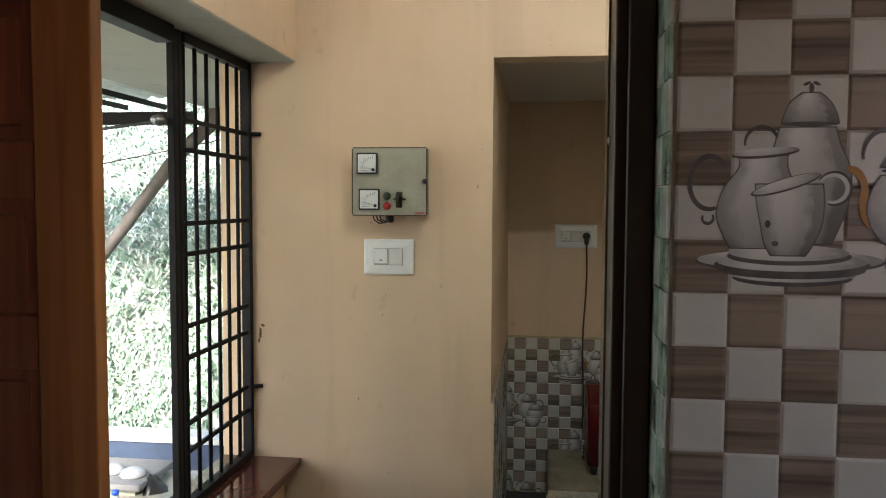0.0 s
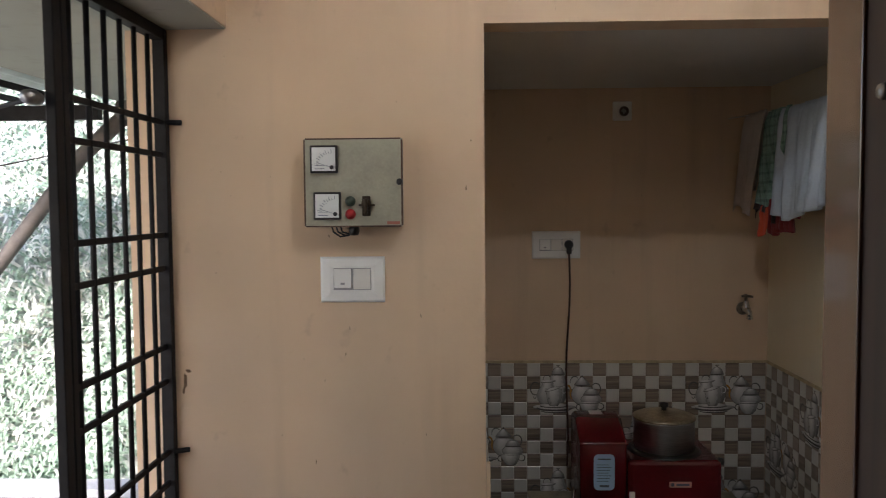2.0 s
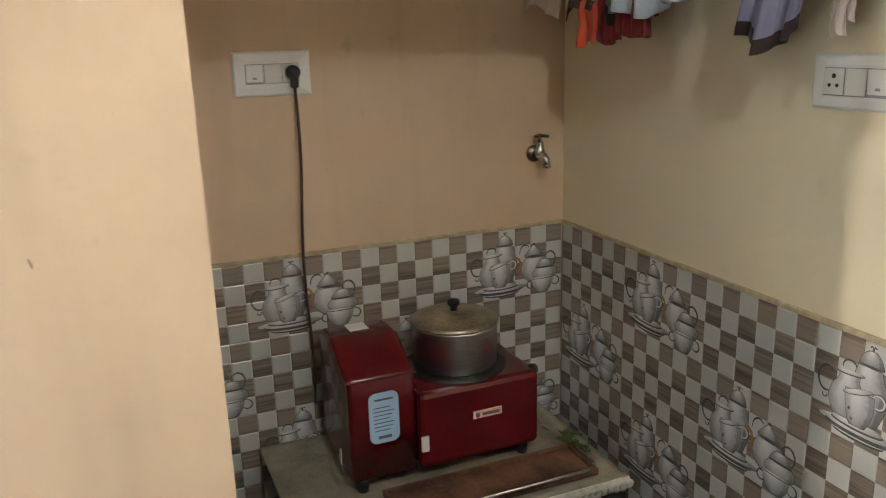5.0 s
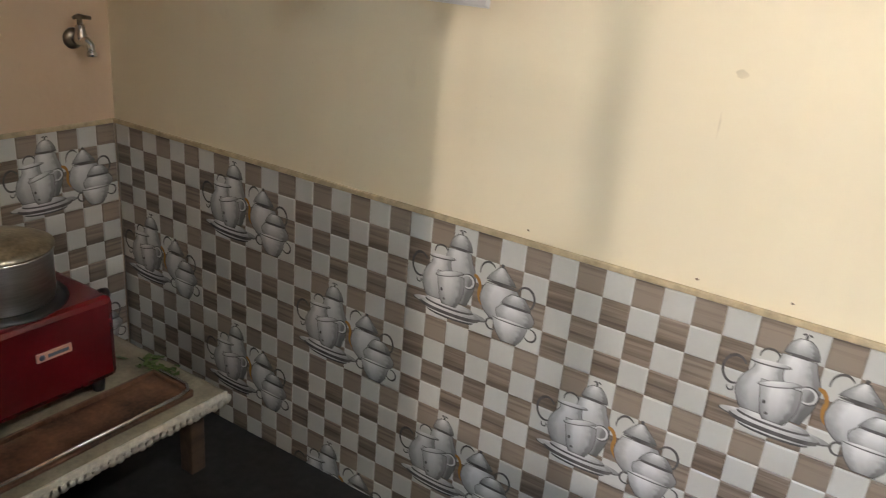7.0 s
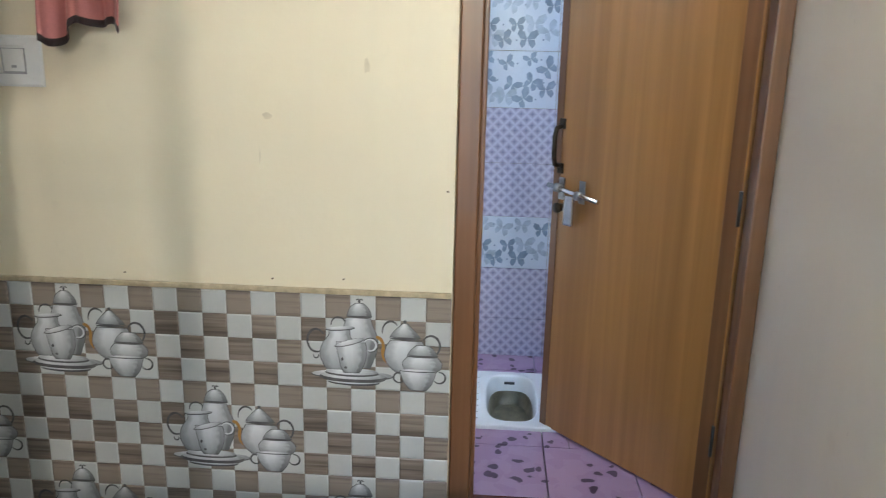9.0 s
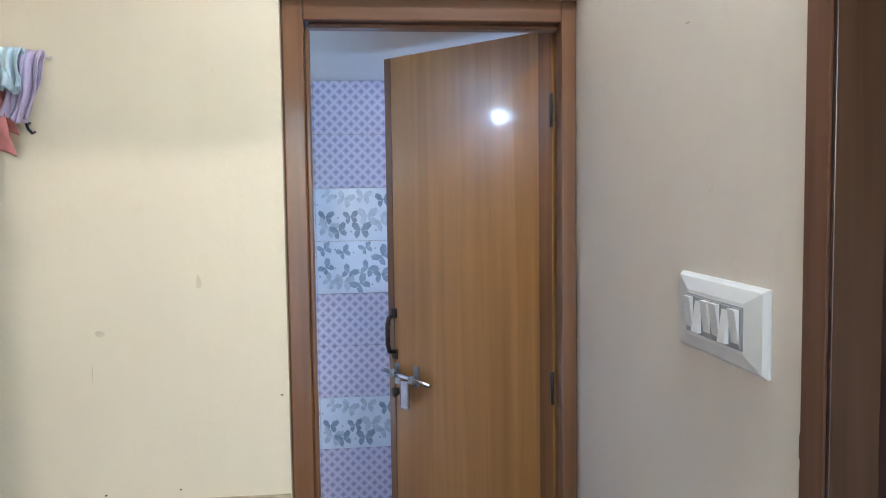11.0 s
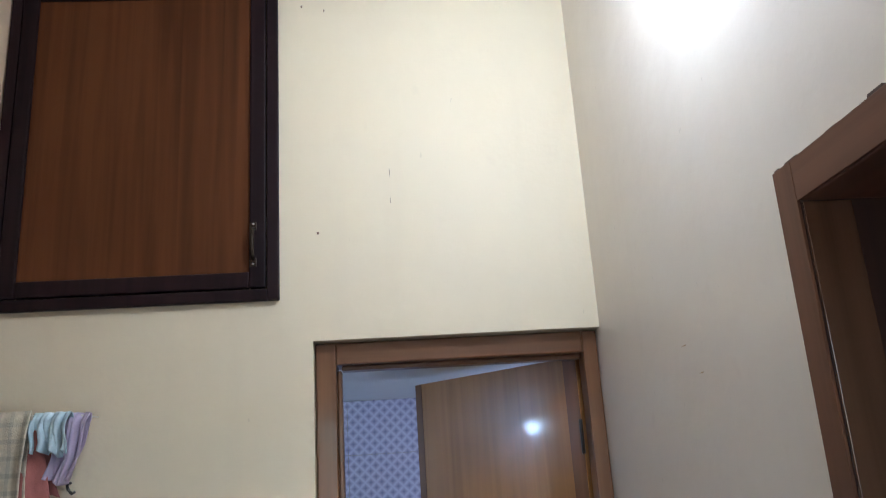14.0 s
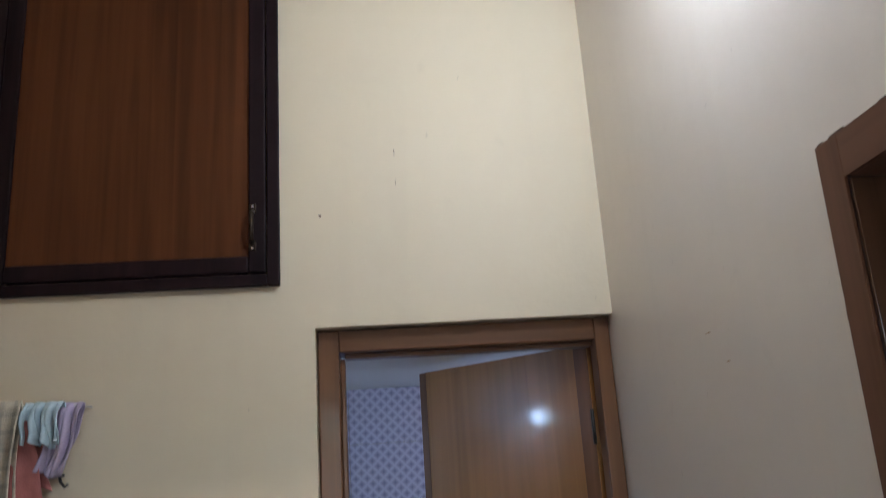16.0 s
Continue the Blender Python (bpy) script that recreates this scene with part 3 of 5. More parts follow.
def grille():
    """Steel frame and bars in the west opening, and the open doorway beside it."""
    t = tagged(new("window_grille"), "black painted steel grille with paired cross bars over a sill", "window grille")
    X = -1.14
    part("post", box(X - 0.012, X + 0.012, 2.336, 2.368, 0.492, 2.033, 0.003), M_STEEL_BLACK, t, "thick square steel post")
    part("frame", box(X - 0.010, X + 0.010, 2.378, 2.400, 0.50, 2.035, 0.002), M_STEEL_BLACK, t)
    part("frame", box(X - 0.018, X + 0.018, 2.950, 2.978, 0.493, 2.033, 0.002), M_STEEL_BLACK, t)
    part("head_bar", box(X - 0.03, X + 0.03, 1.40, 2.310, 1.980, 2.033, 0.003), M_STEEL_BLACK, t)
    part("head_bar", box(X - 0.018, X + 0.018, 2.402, 2.948, 2.000, 2.033, 0.002), M_STEEL_BLACK, t)
    part("bottom_bar", box(X - 0.018, X + 0.018, 2.402, 2.948, 0.494, 0.522, 0.002), M_STEEL_BLACK, t)
    for y in (2.425, 2.512, 2.602, 2.693, 2.782, 2.872):
        part("bar", tube([(X, y, 0.52), (X, y, 2.006)], 0.0075, 8), M_STEEL_BLACK, t)
    for z in (1.761, 1.665, 1.428, 1.329, 1.094, 0.990, 0.774, 0.681):
        part("cross_bar", box(X - 0.006, X + 0.006, 2.40, 2.95, z - 0.008, z + 0.008, 0.002), M_STEEL_BLACK, t)
    part("bracket", tube([(X + 0.01, 2.955, 1.761), (X + 0.055, 2.977, 1.761)], 0.008, 8), M_STEEL_BLACK, t)
    part("bracket", tube([(X + 0.01, 2.955, 0.774), (X + 0.055, 2.977, 0.774)], 0.008, 8), M_STEEL_BLACK, t)
    part("latch", lathe([(0, -0.03), (0.014, -0.026), (0.018, 0), (0.014, 0.026), (0, 0.03)], (X - 0.02, 2.30, 1.745), "y", 12), M_DULLSTEEL, t)


grille()


def bath_door():
    """Frame of the bathroom doorway and its half-open flush leaf."""
    fr = tagged(new("door_1"), "varnished brown wooden frame of the bathroom doorway", "door frame", kind="structure")
    part("jamb", box(1.238, 1.35, 2.092, 2.146, 0.06, 2.005, 0.004), M_FRAMEWOOD, fr)
    part("jamb", box(1.238, 1.302, 1.392, 1.432, 0.06, 2.005, 0.004), M_FRAMEWOOD, fr)
    part("head", box(1.238, 1.35, 1.432, 2.092, 1.948, 2.005, 0.004), M_FRAMEWOOD_H, fr)
    part("stop", box(1.275, 1.318, 2.080, 2.092, 0.10, 1.936, 0.003), M_FRAMEWOOD, fr)
    part("stop", box(1.275, 1.318, 1.432, 2.080, 1.936, 1.948, 0.003), M_FRAMEWOOD_H, fr)
    part("threshold", box(1.235, 1.36, 1.432, 2.092, 0.06, 0.10, 0.004), M_GRANITE, fr)
    t = thing("flush_door", (1.333, 1.414, 0.11), "half-open brown veneered flush door with a sliding bolt", "door")
    t.rotation_euler = (0, 0, radians(41.5))
    w, h = 0.650, 1.836

    def p(name, b, m, label="", par=None):
        ob = part(name, b, m, par or t, label)
        ob.matrix_parent_inverse.identity()
        return ob

    p("leaf", box(0, w, 0, 0.032, 0, h, 0.002), M_DOORWOOD)
    p("lipping", box(w - 0.028, w - 0.0005, 0.0315, 0.0345, 0.002, h - 0.002, 0.001), M_FRAMEWOOD)
    p("lipping", box(0.002, 0.045, 0.0315, 0.034, 0.002, h - 0.002, 0.001), M_FRAMEWOOD)
    for z in (0.22, 0.86, 1.62):
        b = tube([(0.001, 0.037, z - 0.045), (0.001, 0.037, z + 0.045)], 0.005, 10)
        add_box(b, 0.001, 0.006, 0.034, 0.037, z - 0.045, z + 0.045)
        p("hinge", b, M_BLACKPL, "dark steel butt hinge")
    hx, hz = w - 0.030, 0.945
    b = tube([(hx, 0.034, hz - 0.062), (hx, 0.062, hz - 0.055), (hx, 0.068, hz - 0.03), (hx, 0.068, hz + 0.03),
              (hx, 0.062, hz + 0.055), (hx, 0.034, hz + 0.062)], 0.0075, 10)
    for s in (-1, 1):
        add_box(b, hx - 0.012, hx + 0.012, 0.034, 0.039, hz + s * 0.068 - 0.016, hz + s * 0.068 + 0.016, 0.002)
    p("pull_handle", b, M_BRASS, "dark bronzed D-shaped pull handle")
    bz = 0.815
    bolt = p("sliding_bolt", tube([(w - 0.205, 0.054, bz - 0.014), (w + 0.0, 0.054, bz + 0.008)], 0.0075, 12), M_CHROME, "chromed sliding bolt with a hasp")
    for u in (0.04, 0.125):
        b = box(w - u - 0.012, w - u + 0.012, 0.034, 0.038, bz - 0.035, bz + 0.035, 0.002)
        zc = bz + 0.010 - 0.032 * u / 0.205
        add_lathe(b, [(0.0086, -0.009), (0.014, -0.009), (0.014, 0.009), (0.0086, 0.009)], (w - u, 0.052, zc), "x", 14)
        q = p("bracket", b, M_DULLSTEEL, "", bolt)
    b = box(w - 0.115, w - 0.075, 0.056, 0.062, bz - 0.105, bz - 0.012, 0.006)
    p("hasp", b, M_CHROME, "", bolt)
    b = lathe([(0, 0), (0.012, 0), (0.012, 0.016), (0.016, 0.018), (0.016, 0.024), (0, 0.026)], (w - 0.045, 0.036, bz - 0.058), "y", 16)
    p("staple", b, M_BRASS, "", bolt)


bath_door()


def loft_shutter():
    """Framed veneer shutter of the loft cupboard over the bathroom."""
    t = thing("loft_cupboard", (1.19, 2.6, 2.12), "loft cupboard shutter with maroon frame and brown veneer panel", "cupboard")
    y0, y1, z0, z1, xf = 2.232, 2.976, 2.118, 3.096, 1.176
    w = 0.030
    part("frame_stile", box(xf, 1.199, y0, y0 + w, z0, z1, 0.003), M_CABFRAME, t)
    part("frame_stile", box(xf, 1.199, y1 - w, y1, z0, z1, 0.003), M_CABFRAME, t)
    part("frame_rail", box(xf, 1.199, y0 + w, y1 - w, z0, z0 + w, 0.003), M_CABFRAME, t)
    part("frame_rail", box(xf, 1.199, y0 + w, y1 - w, z1 - w, z1, 0.003), M_CABFRAME, t)
    d = part("door", box(xf + 0.006, 1.196, y0 + w + 0.04, y1 - w - 0.04, z0 + w + 0.04, z1 - w - 0.04), M_CABPANEL, t, "brown wood-grain laminate panel")
    g, s = w + 0.003, 0.043
    for a in ((y0 + g, y0 + g + s, z0 + g, z1 - g), (y1 - g - s, y1 - g, z0 + g, z1 - g),
              (y0 + g + s, y1 - g - s, z0 + g, z0 + g + s), (y0 + g + s, y1 - g - s, z1 - g - s, z1 - g)):
        part("border", box(xf - 0.003, 1.194, a[0], a[1], a[2], a[3], 0.004), M_CABFRAME, d, "dark maroon border")
    hy, hz = y0 + g + 0.032, z0 + 0.150
    b = tube([(xf - 0.002, hy, hz - 0.042), (xf - 0.024, hy, hz - 0.032), (xf - 0.026, hy, hz), (xf - 0.024, hy, hz + 0.032), (xf - 0.002, hy, hz + 0.042)], 0.006, 10)
    for k in (-1, 1):
        add_box(b, xf - 0.006, xf - 0.002, hy - 0.009, hy + 0.009, hz + k * 0.05 - 0.012, hz + k * 0.05 + 0.012, 0.002)
    part("handle", b, M_BRASS, d, "dark bronzed pull handle")
    for k in (-1, 1):
        part("screw", lathe([(0, 0), (0.005, 0), (0.003, -0.003), (0, -0.003)], (xf - 0.006, hy, hz + k * 0.055), "x", 10), M_CHROME, d)


loft_shutter()


# ---- electrical fittings ----
def plate(name, w, h, modules, label, wall):
    """A modular switch plate in its own plane: x across, z up, the face towards -y."""
    t = thing(name, (0, 0, 0), label, "switch plate")
    iw, ih = 0.59 * w, 0.47 * h
    bm = box(-w / 2, w / 2, -0.0045, 0, -h / 2, h / 2, 0.0015)
    rings = [[bm.verts.new((sx * (w / 2 - dx), y, sz * (h / 2 - dz))) for sx, sz in ((-1, -1), (1, -1), (1, 1), (-1, 1))]
             for dx, dz, y in ((0.0012, 0.0012, -0.0042), (0.006, 0.006, -0.0085), (w / 2 - iw / 2 - 0.010, h / 2 - ih / 2 - 0.008, -0.0130),
                               (w / 2 - iw / 2 - 0.004, h / 2 - ih / 2 - 0.003, -0.0130))]
    for a, b in zip(rings, rings[1:]):
        for k in range(4):
            bm.faces.new((a[k], a[(k + 1) % 4], b[(k + 1) % 4], b[k]))
    bm.faces.new(rings[-1])
    part("cover", bm, M_WHITEPL, t)
    return t, iw, ih


def switch_rocker(t, x, z, w, h, dot=True, on=False, lift=0.0065):
    bm = box(x - w / 2, x + w / 2, -0.0155, -0.012, z - h / 2, z + h / 2, 0.001)
    part("recess", bm, M_GREYPL, t, "grey shadow line")
    bm = bmesh.new()
    a = 0.0018
    lo, hi = (-0.0150 - lift, -0.0150) if on else (-0.0150, -0.0150 - lift)
    vs = [(x - w / 2 + a, lo, z - h / 2 + a), (x + w / 2 - a, lo, z - h / 2 + a), (x + w / 2 - a, hi, z + h / 2 - a), (x - w / 2 + a, hi, z + h / 2 - a)]
    back = [(p[0], -0.012, p[2]) for p in vs]
    v = [bm.verts.new(p) for p in vs + back]
    for f in ((0, 1, 2, 3), (4, 7, 6, 5), (0, 4, 5, 1), (1, 5, 6, 2), (2, 6, 7, 3), (3, 7, 4, 0)):
        bm.faces.new([v[i] for i in f])
    r = part("rocker", bm, M_WHITEPL, t)
    if dot:
        part("marker", box(x - 0.006, x + 0.006, -0.0175, -0.0155, z - h * 0.26, z - h * 0.16), M_GREYPL, r)


def blank(t, x, z, w, h):
    part("recess", box(x - w / 2, x + w / 2, -0.0148, -0.012, z - h / 2, z + h / 2, 0.001), M_GREYPL, t)
    part("blank", box(x - w / 2 + 0.0016, x + w / 2 - 0.0016, -0.0162, -0.012, z - h / 2 + 0.0016, z + h / 2 - 0.0016, 0.001), M_OFFPL, t)


def socket(t, x, z, w, h):
    part("recess", box(x - w / 2, x + w / 2, -0.0148, -0.012, z - h / 2, z + h / 2, 0.001), M_GREYPL, t)
    s = part("socket", box(x - w / 2 + 0.0016, x + w / 2 - 0.0016, -0.0162, -0.012, z - h / 2 + 0.0016, z + h / 2 - 0.0016, 0.001), M_OFFPL, t)
    for dx, dz, r in ((0, 0.012, 0.0055), (-0.010, -0.008, 0.0042), (0.010, -0.008, 0.0042)):
        part("pin_hole", lathe([(0, -0.0002), (r, -0.0002), (r, 0.001), (0, 0.001)], (x + dx, -0.0166, z + dz), "y", 14), M_BLACKPL, s)


t, iw, ih = plate("switch_plate", 0.193, 0.137, 4, "white plastic switch plate under the meter box", "north")
switch_rocker(t, -iw / 4, 0.002, iw / 2 - 0.002, ih)
blank(t, iw / 4, 0.002, iw / 2 - 0.002, ih)
t.matrix_basis = pose(-0.580, 2.98, 1.2905)

t, iw, ih = plate("socket_plate", 0.232, 0.132, 6, "white plastic socket plate with a black plug in it", "recess")
iw = 0.162
switch_rocker(t, -iw / 3, 0, iw / 3 - 0.002, 0.058)
blank(t, 0, 0, iw / 3 - 0.002, 0.058)
socket(t, iw / 3, 0, iw / 3 - 0.002, 0.058)
t.matrix_basis = pose(0.188, 4.45, 1.316)

t, iw, ih = plate("socket_plate", 0.240, 0.120, 6, "white plastic plate with a three-pin socket and a switch", "east")
iw = 0.168
socket(t, -iw / 3, 0, iw / 3 - 0.002, 0.06)
blank(t, 0, 0, iw / 3 - 0.002, 0.06)
switch_rocker(t, iw / 3, 0, iw / 3 - 0.002, 0.06)
t.matrix_basis = pose(1.2, 3.255, 1.292, 0, 0, -90)

t, iw, ih = plate("switch_plate", 0.298, 0.130, 6, "white plastic switch plate with a row of six rockers", "south")
part("window", box(-0.099, 0.099, -0.0140, -0.012, -0.033, 0.033, 0.001), M_GREYPL, t, "grey gap round the rockers")
for i, thrown in enumerate((False, True, False, False, True, False)):
    switch_rocker(t, -0.080 + 0.032 * i, 0.0, 0.028, 0.060, False, thrown, 0.006)
t.matrix_basis = pose(0.404, 1.39, 1.302, 0, 0, 180) @ Matrix.Diagonal((1, 1.35, 1, 1))

# black plug and cord running down behind the grinder
t = thing("power_plug", (0.246, 4.43, 1.31), "black three-pin plug with a hanging brown cord", "power cord")
bm = lathe([(0, 0), (0.019, 0), (0.022, -0.006), (0.021, -0.02), (0.012, -0.034), (0, -0.036)], (0.246, 4.432, 1.318), "y", 20)
add_box(bm, 0.234, 0.258, 4.398, 4.428, 1.272, 1.318, 0.007)
part("plug", bm, M_BLACKPL, t)
pts = []
for i in range(25):
    s = i / 24
    pts.append((0.246 + 0.006 * math.sin(9 * s) - 0.012 * s, 4.412 + 0.02 * s * (1 - s), 1.275 - 1.03 * s))
part("cord", tube(pts, 0.0048, 8), mat("brown_cord", (0.06, 0.025, 0.015), 0.5), t, "thin dark brown cord")


def meter_box():
    x0, x1, y0, y1, z0, z1 = -0.705, -0.422, 2.898, 2.979, 1.450, 1.703
    t = thing("meter_box", (-0.56, 2.979, z0), "grey-green enamelled steel motor starter box with two meters", "meter box")
    part("case", box(x0 + 0.004, x1 - 0.004, y0 + 0.012, y1, z0 + 0.003, z1 - 0.003, 0.002), M_BOXPAINT, t)
    d = part("door", box(x0, x1, y0, y0 + 0.010, z0, z1, 0.003), M_BOXPAINT, t)
    for a in ((x0 - 0.0008, x0 + 0.004, z0, z1), (x1 - 0.004, x1 + 0.0008, z0, z1)):
        part("worn_edge", box(a[0], a[1], y0 - 0.0008, y0 + 0.011, a[2] + 0.004, a[3] - 0.004, 0.001), M_RUST, d, "rust-worn edge")
    for a in ((z0 - 0.0008, z0 + 0.0035), (z1 - 0.0035, z1 + 0.0008)):
        part("worn_edge", box(x0 + 0.004, x1 - 0.004, y0 - 0.0008, y0 + 0.011, a[0], a[1], 0.001), M_RUST, d)
    for mx, mz in ((x0 + 0.020, z1 - 0.099), (x0 + 0.028, z0 + 0.021)):
        s = 0.079
        m = part("meter", box(mx, mx + s, y0 - 0.013, y0, mz, mz + s, 0.003), M_BLACKPL, t, "square panel meter in a black bezel")
        part("dial", box(mx + 0.006, mx + s - 0.006, y0 - 0.0142, y0 - 0.012, mz + 0.006, mz + s - 0.006), M_PAPER, m, "white dial face")
        bm = bmesh.new()
        for k in range(9):
            a = radians(12 + k * 9.5)
            cx, cz = mx + s - 0.016, mz + 0.016
            for r0, r1 in ((0.040, 0.048 if k % 2 else 0.052),):
                p = [Vector((cx - r * math.cos(a) , y0 - 0.0150, cz + r * math.sin(a))) for r in (r0, r1)]
                add_tube(bm, p, 0.0007, 4)
        add_tube(bm, [(mx + s - 0.016, y0 - 0.0156, mz + 0.016), (mx + 0.020, y0 - 0.0156, mz + 0.030)], 0.0007, 4)
        add_box(bm, mx + 0.014, mx + 0.042, y0 - 0.0150, y0 - 0.0140, mz + 0.0115, mz + 0.013)
        add_box(bm, mx + 0.014, mx + 0.042, y0 - 0.0150, y0 - 0.0140, mz + 0.021, mz + 0.0222)
        part("scale", bm, M_INK, m)
        part("pivot", lathe([(0, 0), (0.006, 0), (0.006, -0.002), (0, -0.003)], (mx + s - 0.016, y0 - 0.0145, mz + 0.016), "y", 14), M_BLACKPL, m)
    for bz, m, lab in ((z0 + 0.073, M_GREEN, "dark green indicator lamp"), (z0 + 0.036, M_RED, "red indicator lamp")):
        b = lathe([(0, 0), (0.015, 0), (0.015, -0.004), (0.012, -0.006), (0.011, -0.013), (0.006, -0.016), (0, -0.017)], (x0 + 0.133, y0, bz), "y", 20)
        part("indicator_lamp", b, m, t, lab)
    b = box(x0 + 0.167, x0 + 0.191, y0 - 0.004, y0, z0 + 0.030, z0 + 0.088, 0.003)
    add_lathe(b, [(0, 0), (0.014, 0), (0.013, -0.012), (0, -0.014)], (x0 + 0.179, y0 - 0.002, z0 + 0.067), "y", 16)
    add_box(b, x0 + 0.174, x0 + 0.184, y0 - 0.026, y0 - 0.010, z0 + 0.036, z0 + 0.080, 0.003)
    add_tube(b, [(x0 + 0.158, y0 - 0.006, z0 + 0.062), (x0 + 0.204, y0 - 0.006, z0 + 0.062)], 0.003, 8)
    part("toggle_switch", b, M_BRASS, t, "tarnished toggle switch")
    part("door_lock", lathe([(0, 0), (0.010, 0), (0.009, -0.010), (0, -0.011)], (x1 - 0.008, y0, z0 + 0.128), "y", 14), M_BLACKPL, t)
    part("badge", box(x1 - 0.045, x1 - 0.008, y0 - 0.0012, y0, z0 + 0.006, z0 + 0.015), mat("faded_red_print", (0.40, 0.14, 0.10), 0.5), t)
    part("cable_gland", lathe([(0, 0.012), (0.015, 0.012), (0.016, -0.004), (0.012, -0.016), (0, -0.017)], (x0 + 0.137, y0 + 0.04, z0 - 0.010), "z", 16), M_BLACKPL, t)
    for k in range(3):
        ax = x0 + 0.070 + 0.013 * k
        part("wire", tube([(ax, y0 + 0.04, z0 + 0.004), (ax + 0.006, y0 + 0.04, z0 - 0.016), (ax + 0.026, y0 + 0.04, z0 - 0.030 + 0.004 * k),
                           (x0 + 0.120, y0 + 0.04, z0 - 0.026), (x0 + 0.134, y0 + 0.04, z0 - 0.016)], 0.0028, 6), M_BLACKPL, t)


meter_box()

# small square junction plate high on the recess wall
t = thing("junction_box", (0.50, 4.45, 1.95), "small ivory junction plate with a dark hole", "junction box")
part("cover", box(0.455, 0.545, 4.432, 4.45, 1.905, 1.995, 0.006), M_WHITEPL, t)
part("hole", lathe([(0, 0), (0.024, 0), (0.022, -0.006), (0.014, -0.008), (0.012, 0.002), (0, 0.002)], (0.507, 4.432, 1.948), "y", 20), mat("brown_bakelite", (0.06, 0.035, 0.025), 0.4), t)


def tap():
    t = thing("bib_tap", (1.10, 4.45, 1.0), "old chromed bib tap on the recess wall", "tap")
    x, z = 1.092, 1.005
    part("flange", lathe([(0, 0), (0.031, 0), (0.030, -0.006), (0.016, -0.014), (0, -0.014)], (x - 0.012, 4.45, z), "y", 24), M_TAP, t, "dark tarnished wall flange")
    b = tube([(x - 0.012, 4.445, z), (x - 0.010, 4.415, z), (x - 0.008, 4.390, z - 0.002), (x - 0.006, 4.374, z - 0.012), (x - 0.006, 4.371, z - 0.036)], 0.014, 14, [1, 1.15, 1.0, 0.85, 0.8])
    add_lathe(b, [(0, -0.010), (0.019, -0.008), (0.020, 0.004), (0.015, 0.016), (0.013, 0.034), (0.008, 0.038), (0, 0.038)], (x - 0.010, 4.412, z + 0.006), "z", 18)
    part("spout", b, M_CHROME, t, "worn chromed body and spout")
    part("nozzle", lathe([(0, 0), (0.014, 0), (0.014, 0.012), (0.011, 0.014), (0, 0.014)], (x - 0.006, 4.371, z - 0.042), "z", 16), M_CHROME, t)
    b = tube([(x - 0.030, 4.412, z + 0.062), (x - 0.014, 4.411, z + 0.066), (x + 0.022, 4.408, z + 0.060)], 0.0065, 10, [0.8, 1.2, 0.9])
    add_lathe(b, [(0, 0), (0.008, 0), (0.007, 0.02), (0, 0.022)], (x - 0.010, 4.412, z + 0.042), "z", 12)
    part("handle", b, M_TAP, t)


tap()


def bulb(m, glow):
    t = thing("wall_lamp", (0.25, 1.39, 2.72), "lit white bulb in a holder on the wall", "lamp")
    part("base", box(0.205, 0.295, 1.391, 1.405, 2.675, 2.765, 0.006), M_WHITEPL, t)
    b = lathe([(0, 0), (0.026, 0), (0.024, 0.06), (0.019, 0.08), (0, 0.08)], (0.25, 1.405, 2.72), "y", 20)
    part("holder", b, M_WHITEPL, t)
    part("glow_bulb", lathe([(0.013, 0.0), (0.020, 0.02), (0.033, 0.045), (0.036, 0.065), (0.028, 0.088), (0.0, 0.098)], (0.25, 1.482, 2.72), "y", 24), glow, t, "glowing white bulb")

    t.matrix_basis = m


bulb(pose(0.215, 1.39, 2.72), M_BULB)
bulb(pose(1.392, 2.60, 1.815, 0, 0, 180) @ Matrix.Scale(0.75, 4), M_BULB2)


# ---- wall tiles ----
CELL = 0.0635
TW, TH = CELL * 6, CELL * 4


def disc(bm, uvl, cx, cy, rx, ry, h, mi, turn=0.0, n=28):
    """A flat printed ellipse on a tile, in cells, with its own UV across it."""
    vs = []
    ct, st = math.cos(radians(turn)), math.sin(radians(turn))
    for k in range(n):
        a = 2 * math.pi * k / n
        u, v = rx * math.cos(a), ry * math.sin(a)
        vs.append(bm.verts.new(((cx + u * ct - v * st) * CELL, (-cy + u * st + v * ct) * CELL, h)))
    f = bm.faces.new(vs)
    f.material_index = mi
    for k, lp in enumerate(f.loops):
        a = 2 * math.pi * k / n
        lp[uvl].uv = (0.5 + 0.42 * math.cos(a), 0.75 + 0.2 * math.sin(a))


def ring(bm, uvl, cx, cy, r, w, h, mi, a0, a1, n=18, sy=1.0):
    """An open printed loop, thinner towards its ends."""
    prev = None
    for k in range(n + 1):
        a = radians(a0 + (a1 - a0) * k / n)
        ww = w * (0.55 + 0.45 * math.sin(math.pi * k / n))
        p = [bm.verts.new(((cx + (r + s * ww) * math.cos(a)) * CELL, (-cy + sy * (r + s * ww) * math.sin(a)) * CELL, h)) for s in (-1, 1)]
        if prev:
            f = bm.faces.new((prev[0], prev[1], p[1], p[0]))
            f.material_index = mi
            for lp in f.loops:
                lp[uvl].uv = (0.35, 0.6)
        prev = p


